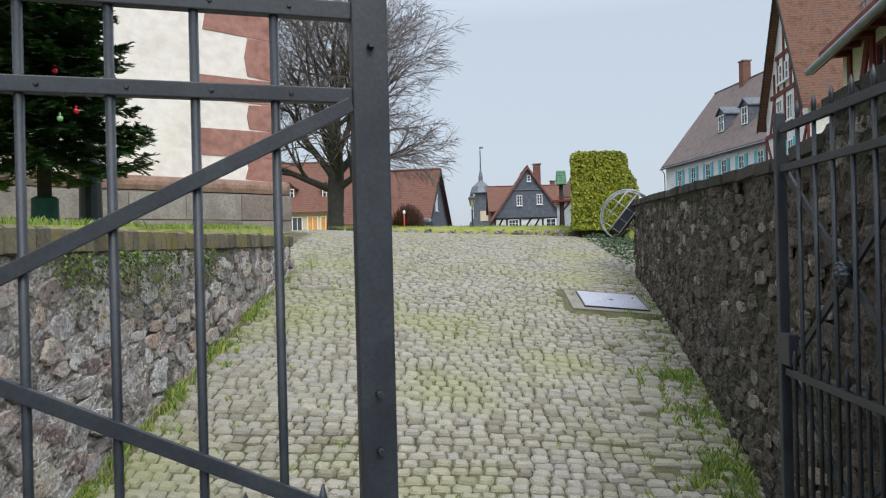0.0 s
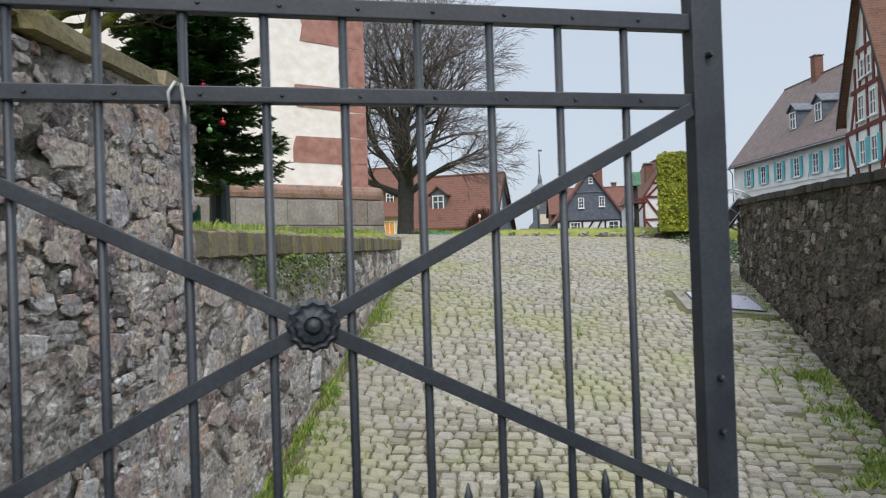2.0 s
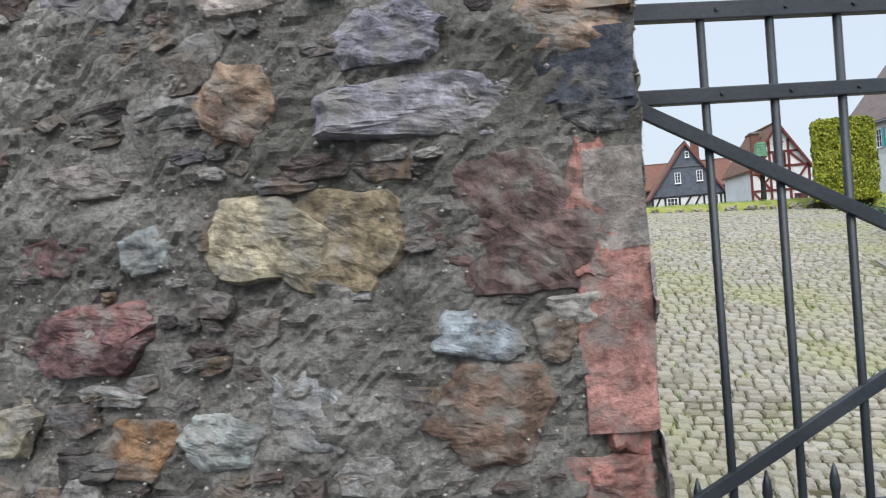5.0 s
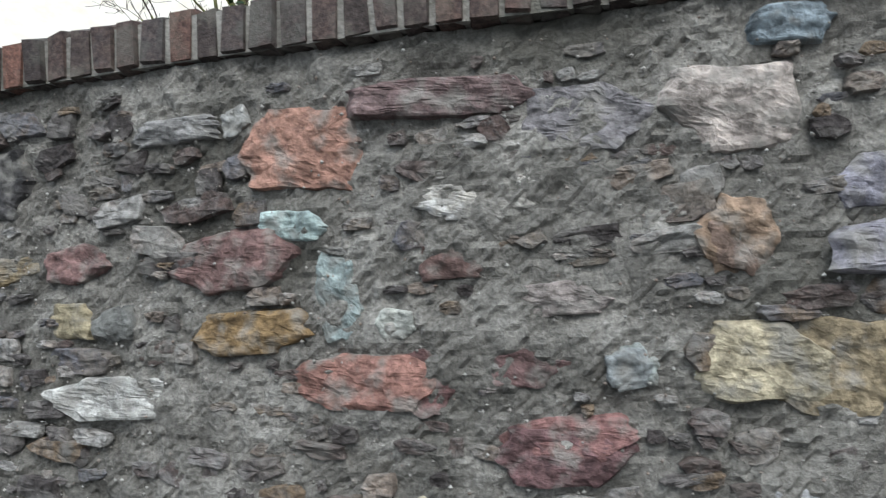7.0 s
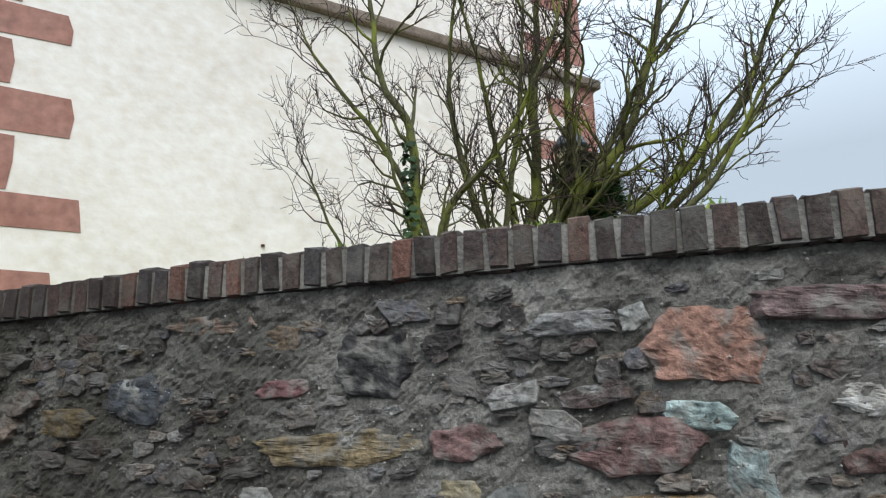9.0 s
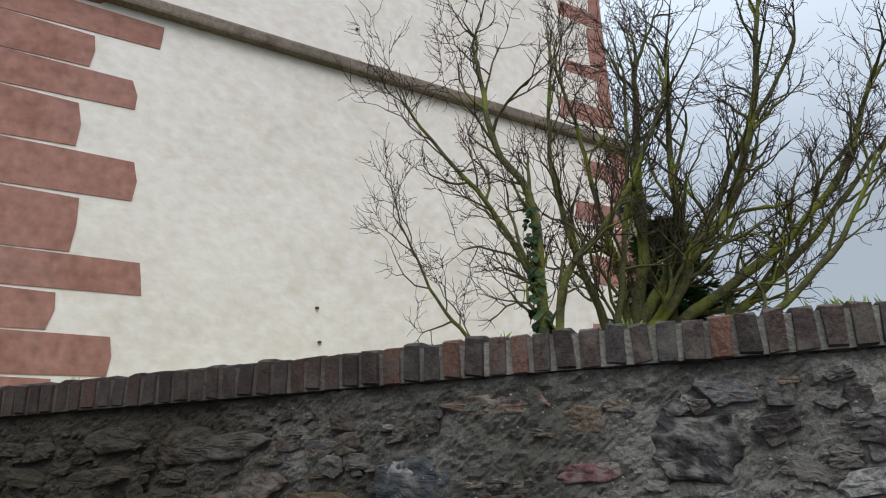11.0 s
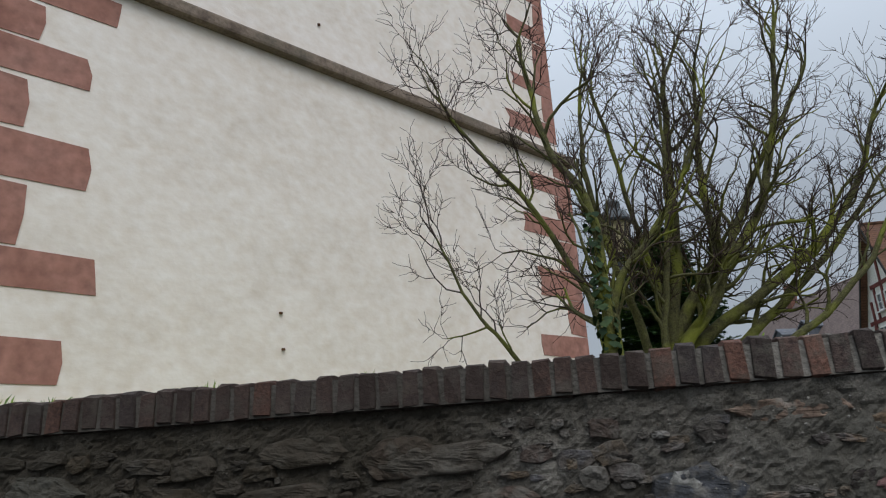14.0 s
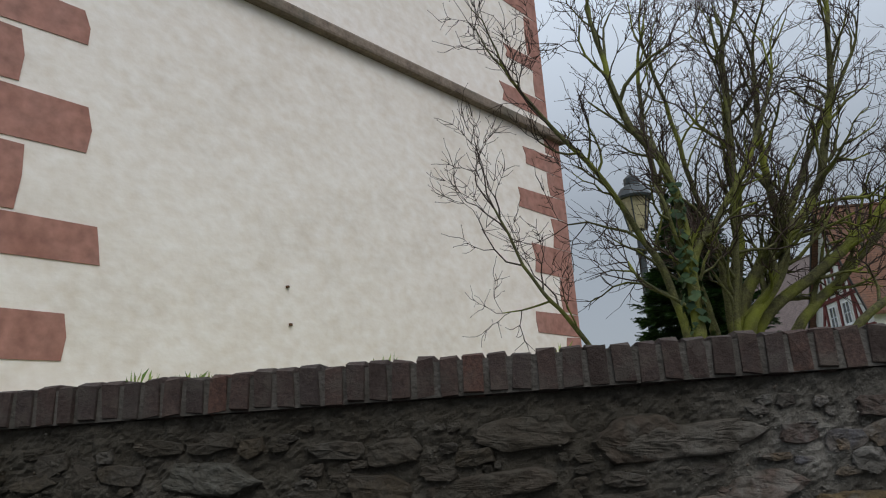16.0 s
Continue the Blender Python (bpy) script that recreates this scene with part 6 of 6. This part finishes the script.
lay_stones(wall_low, LOW_LINE, 1, ramp, low_top, ((0.12, 0.36), (0.09, 0.2)), (0.006, 0.018), M_STONE_IN, M_STONE_IN_J, 23, lambda x, y, z: y < 6, (), 0.12, 0.0, (0.85, 1.12))
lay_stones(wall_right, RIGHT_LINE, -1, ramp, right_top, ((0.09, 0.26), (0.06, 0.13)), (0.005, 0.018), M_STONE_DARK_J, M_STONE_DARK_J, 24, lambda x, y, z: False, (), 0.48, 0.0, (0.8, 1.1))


def grit(wall, line, z_low, z_top, count, seed, material, size):
    """Gravel standing out of the mortar."""
    rnd = random.Random(seed)
    length = sum(math.hypot(b[0] - a[0], b[1] - a[1]) for a, b in zip(line, line[1:]))
    verts, faces = [], []
    for k in range(count):
        x, y, dx, dy = along(line, rnd.uniform(0.001, length - 0.001))
        z = rnd.uniform(z_low, z_top)
        r = rnd.uniform(*size)
        o = rnd.uniform(-0.004, 0.01)
        c = Vector((x + dy * o, y - dx * o, z))
        b = len(verts)
        for v in ((1, 0, 0), (0, 1, 0), (-1, 0, 0), (0, -1, 0), (0, 0, 1), (0, 0, -1)):
            q = c + Vector(v) * r * rnd.uniform(0.6, 1.2)
            verts.append((q.x, q.y, q.z))
        for f in ((0, 1, 4), (1, 2, 4), (2, 3, 4), (3, 0, 4), (1, 0, 5), (2, 1, 5), (3, 2, 5), (0, 3, 5)):
            faces.append(tuple(b + i for i in f))
    tagged(raw("mortar_grit", verts, faces, material, wall), kind="stuff")


M_GRIT = mat("mortar_gravel", [(0.12, 0.112, 0.10), (0.22, 0.21, 0.193), (0.33, 0.32, 0.295), (0.18, 0.14, 0.115)], 9, 0.9, 0, 40, vary="island", painted_dim=PAINTED_DIM)
grit(wall_street, STREET_LINE, 0.3, 2.31, 14000, 61, M_GRIT, (0.002, 0.0065))


def slab_line(name, wall, label, line, z_of, thick, pitch, depth_in, over, material, seed, gap=(0.008, 0.016)):
    """A course of capping stones along a wall, each a piece of its own. over: how far it stands out of the face."""
    rnd = random.Random(seed)
    length = sum(math.hypot(b[0] - a[0], b[1] - a[1]) for a, b in zip(line, line[1:]))
    meshes = []
    for k in range(12):
        bm = bmesh.new()
        box(bm, (0, 0, 0), (1, 1, 1))
        bmesh.ops.bevel(bm, geom=list(bm.edges), offset=0.08, segments=1, affect="EDGES")
        for v in bm.verts:
            v.co += Vector((rnd.uniform(-0.045, 0.045), rnd.uniform(-0.012, 0.012), rnd.uniform(-0.045, 0.045)))
        me = bpy.data.meshes.new(name)
        bm.to_mesh(me)
        bm.free()
        me.materials.append(material)
        meshes.append(me)
    s, count = 0.0, 0
    while s < length - 0.02:
        w = rnd.uniform(*pitch)
        p = along(line, min(length - 0.001, s + w / 2))
        x, y, dx, dy = p
        jut = rnd.uniform(-0.006, 0.006)
        h = thick * rnd.uniform(0.96, 1.035)
        cx, cy = x - dy * ((depth_in - over) / 2 + jut), y + dx * ((depth_in - over) / 2 + jut)
        ob = new(name, meshes[rnd.randrange(12)])
        ob.parent = wall
        m = Matrix(((dx, -dy, 0, cx), (dy, dx, 0, cy), (0, 0, 1, z_of(x, y) + h / 2), (0, 0, 0, 1)))
        ob.matrix_basis = m @ Matrix.Rotation(rnd.uniform(-0.05, 0.05), 4, "Y") @ Matrix.Diagonal((w - rnd.uniform(*gap), depth_in + over, h, 1))
        s += w
        count += 1
    return count


slab_line("brick", wall_street, "", STREET_LINE, street_top, 0.142, (0.074, 0.088), 0.42, 0.03, M_BRICK, 31, (0.006, 0.013))
M_CAP = mat("mossy_cap_stone", [(0.10, 0.09, 0.065), (0.16, 0.145, 0.105), (0.20, 0.17, 0.10)], 5, 0.9, 0.6, 40, vary="object", stains=((0.24, 0.20, 0.03), 0.6, 2.5))
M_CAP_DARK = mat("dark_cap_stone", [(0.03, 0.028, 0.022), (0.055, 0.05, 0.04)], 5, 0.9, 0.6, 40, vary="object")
slab_line("cap_slab", wall_left, "", LEFT_LINE, left_top, 0.085, (0.35, 0.6), 0.42, 0.05, M_CAP, 32)
slab_line("cap_stone", wall_low, "", LOW_LINE, low_top, 0.155, (0.09, 0.16), 0.3, 0.02, M_CAP, 33)
RIGHT_BACK = [(x, y) for x, y in RIGHT_LINE[::-1]]
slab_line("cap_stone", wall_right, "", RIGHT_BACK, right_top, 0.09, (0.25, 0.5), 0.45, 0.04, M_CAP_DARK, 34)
coping_bed = bmesh.new()
for (ax, ay), (bx, by) in zip(STREET_LINE, STREET_LINE[1:]):
    d = Vector((bx - ax, by - ay, 0)).normalized()
    nrm = Vector((-d.y, d.x, 0))
    a, b = Vector((ax, ay, 2.394)) + nrm * 0.195, Vector((bx, by, 2.394)) + nrm * 0.195
    beam(coping_bed, a, b + d * 0.01, 0.43, 0.118)
M_COPING_JOINT = mat("coping_joint_mortar", [(0.12, 0.113, 0.10), (0.20, 0.19, 0.17), (0.27, 0.258, 0.235)], 9, 0.95, 0.8, 70, stains=((0.05, 0.05, 0.035), 0.6, 3), painted_dim=((0.035, 0.03, 0.025), 0.75, -5.8))
part("mortar_bed", coping_bed, M_COPING_JOINT, wall_street)


# ---- cobbles ----
def cobbles():
    rnd = random.Random(77)
    paving = tagged(thing("pavement", "worn granite cobbles with mossy joints on the ramp", "pavement", kind="structure"), kind="structure")
    meshes = []
    shapes = []
    for k in range(14):
        verts = []
        out = [(-0.5, -0.5), (0, -0.53), (0.5, -0.5), (0.53, 0), (0.5, 0.5), (0, 0.53), (-0.5, 0.5), (-0.53, 0)]
        out = [(x + rnd.uniform(-0.06, 0.06), y + rnd.uniform(-0.06, 0.06)) for x, y in out]
        for sc, z in ((1.0, -0.6), (0.97, 0.45), (0.72, 0.9)):
            verts += [(x * sc, y * sc, z + (rnd.uniform(-0.12, 0.12) if z > 0 else 0)) for x, y in out]
        verts.append((0, 0, 1.0))
        faces = []
        for r in range(2):
            for j in range(8):
                a, b = r * 8 + j, r * 8 + (j + 1) % 8
                faces.append((a, b, b + 8, a + 8))
        faces += [(16 + j, 16 + (j + 1) % 8, 24) for j in range(8)]
        shapes.append((verts, faces))
        me = bpy.data.meshes.new("cobble")
        me.from_pydata(verts, [], faces)
        me.materials.append(M_COBBLE)
        meshes.append(me)
    jv, jf = [], []
    y, parts = 2.3, 0
    while y < 17.3:
        row = rnd.uniform(0.088, 0.118)
        x = -2.25 if y < 9.9 else -3.4
        right = right_wall(y) - 0.02 if y < 11.4 else 3.4
        x += rnd.uniform(0, 0.1)
        while x < right:
            edge = right - x < 0.75 and y < 11
            w = rnd.uniform(0.095, 0.145) * (1.45 if edge else 1.0)
            yy = y + 0.17 * math.sin(x * 1.0 + 0.5) + 0.02 * math.sin(y * 3 + x * 2)
            cx = x + w / 2
            x += w
            if 1.26 < cx < 2.48 and 8.63 < yy < 9.88:
                continue
            if rnd.random() < (0.05 if edge else 0.004):
                continue
            z = ramp(cx, yy)
            e = 0.05
            sx, sy = (ramp(cx + e, yy) - ramp(cx - e, yy)) / (2 * e), (ramp(cx, yy + e) - ramp(cx, yy - e)) / (2 * e)
            k = rnd.randrange(14)
            hgt = rnd.uniform(0.028, 0.046)
            tx, ty = sx + rnd.uniform(-0.05, 0.05), sy + rnd.uniform(-0.05, 0.05)
            wx, wy = w - rnd.uniform(0.008, 0.016), row - rnd.uniform(0.007, 0.014)
            m = Matrix(((1, 0, 0, cx), (0, 1, 0, yy), (tx, ty, 1, z - 0.004), (0, 0, 0, 1))) @ Matrix.Rotation(rnd.uniform(-0.12, 0.12), 4, "Z") @ Matrix.Diagonal((wx, wy, hgt, 1))
            if 4.5 < yy < 5.9 and -1.6 < cx and parts < 300:
                parts += 1
                ob = new("cobble", meshes[k])
                ob.parent = paving
                ob.matrix_basis = m
            else:
                b = len(jv)
                jv += [tuple(m @ Vector(v)) for v in shapes[k][0]]
                jf += [tuple(b + i for i in f) for f in shapes[k][1]]
        y += row
    tagged(raw("cobble_field", jv, jf, M_COBBLE_J, paving), kind="stuff")


cobbles()


# ---- grass in the joints and along the walls ----
def blades(name, label, spots, seed, tall):
    rnd = random.Random(seed)
    verts, faces = [], []
    for x, y, z, n, spread in spots:
        for k in range(n):
            a, r = rnd.uniform(0, 6.28), spread * rnd.random() ** 0.6
            h = rnd.uniform(*tall)
            px, py = x + r * math.cos(a), y + r * math.sin(a)
            lean = rnd.uniform(0.1, 0.7) * h
            b2 = rnd.uniform(0, 6.28)
            wx, wy = -math.sin(b2) * 0.004, math.cos(b2) * 0.004
            tx, ty = px + lean * math.cos(b2), py + lean * math.sin(b2)
            i = len(verts)
            verts += [(px - wx, py - wy, z - 0.01), (px + wx, py + wy, z - 0.01), (px + lean * 0.35 * math.cos(b2) + wx * 0.7, py + lean * 0.35 * math.sin(b2) + wy * 0.7, z + h * 0.65), (tx, ty, z + h)]
            faces += [(i, i + 1, i + 2), (i, i + 2, i + 3)]
    return tagged(raw(name, verts, faces, M_GRASS), label, "grass", kind="stuff")


M_MOSS = mat("wall_moss_green", [(0.03, 0.055, 0.012), (0.07, 0.11, 0.02), (0.14, 0.19, 0.03)], 4, 0.9, 0, 30, vary="island")
rnd_g = random.Random(9)
spots = []
for k in range(150):
    y = rnd_g.uniform(3.6, 11)
    x = left_wall(y) + abs(rnd_g.gauss(0, 0.13)) + 0.03
    spots.append((x, y, ramp(x, y), 12, 0.06))
for k in range(260):
    y = 3.6 + 7.5 * rnd_g.random() ** 1.6
    x = right_wall(y) - abs(rnd_g.gauss(0.0, 0.28)) - 0.02
    spots.append((x, y, ramp(x, y), 11, 0.07))
for k in range(170):
    y = rnd_g.uniform(4.5, 11)
    x = rnd_g.uniform(-1.8, 1.6)
    spots.append((x, y, ramp(x, y) + 0.012, 5, 0.03))
for k in range(150):
    y = rnd_g.choice((4.1, 4.7, 5.2, 5.9, 6.6)) + rnd_g.gauss(0, 0.16)
    x = right_wall(y) - abs(rnd_g.gauss(0.12, 0.22)) - 0.02
    spots.append((x, y, ramp(x, y), 16, 0.06))
tufts = []
for k in range(120):
    y = rnd_g.choice((4.0, 4.4, 5.0, 5.3, 6.1, 6.9)) + rnd_g.gauss(0, 0.13)
    x = right_wall(y) - abs(rnd_g.gauss(0.1, 0.25)) - 0.02
    tufts.append((x, y, ramp(x, y), 18, 0.055))
for k in range(60):
    y = rnd_g.choice((4.2, 4.9, 5.6, 6.5, 7.6)) + rnd_g.gauss(0, 0.14)
    x = left_wall(y) + abs(rnd_g.gauss(0.02, 0.1)) + 0.03
    tufts.append((x, y, ramp(x, y), 20, 0.06))
blades("grass_tuft", "lush bright green grass tufts along the foot of the walls", tufts, 18, (0.035, 0.1))
blades("grass", "short green grass and weeds in the joints and along the walls", spots, 15, (0.02, 0.07))
spots = []
for k in range(900):
    y = rnd_g.uniform(3.3, 9.7) + rnd_g.gauss(0, 0.2) * (rnd_g.random() > 0.5)
    x = rnd_g.uniform(-3.6, -2.55)
    spots.append((x, y, lawn(x, y), 7, 0.12))
for k in range(16):
    x = rnd_g.choice((-7.6, -6.9, -5.4, -5.0, -4.4, -8.3, -3.9)) + rnd_g.gauss(0, 0.12)
    spots.append((x, street_wall(x) + rnd_g.uniform(0.05, 0.35), COPING_HIGH - 0.01, 12, 0.05))
for k in range(700):
    x = rnd_g.uniform(-3.2, 5.5)
    y = rnd_g.uniform(17.7, 19.3)
    spots.append((x, y, 1.97 - 0.02 * x, 5, 0.12))
blades("lawn_grass", "yellow-green winter grass on the lawn edge and coping", spots, 16, (0.025, 0.07))

moss = limb_mesh()
rnd_m = random.Random(33)
for k in range(1500):
    y = rnd_m.choice((4.3, 4.9, 5.5, 6.4)) + rnd_m.gauss(0, 0.2)
    y = max(3.5, min(9.6, y))
    z = low_top(-2.3, y) - abs(rnd_m.gauss(0.02, 0.16))
    leafy(moss, (-2.25 + rnd_m.uniform(-0.02, 0.02), y, z), (1, 0, 0.3), rnd_m.uniform(0.008, 0.02), rnd_m)
tagged(raw("wall_moss", *moss, M_MOSS), "dark green moss hanging under the low wall's cap", "moss", kind="stuff")

cover = limb_mesh()
for k in range(1500):
    x, y = rnd_m.uniform(2.75, 3.9), rnd_m.uniform(12.2, 16.0)
    leafy(cover, (x, y, ramp(x, y) + 0.02 + 0.16 * rnd_m.random() ** 2), (0, -0.4, 1), rnd_m.uniform(0.025, 0.05), rnd_m)
tagged(raw("ground_ivy", *cover, M_IVY), "low dark ivy between the hedge and the wall's end", "ivy", kind="stuff")
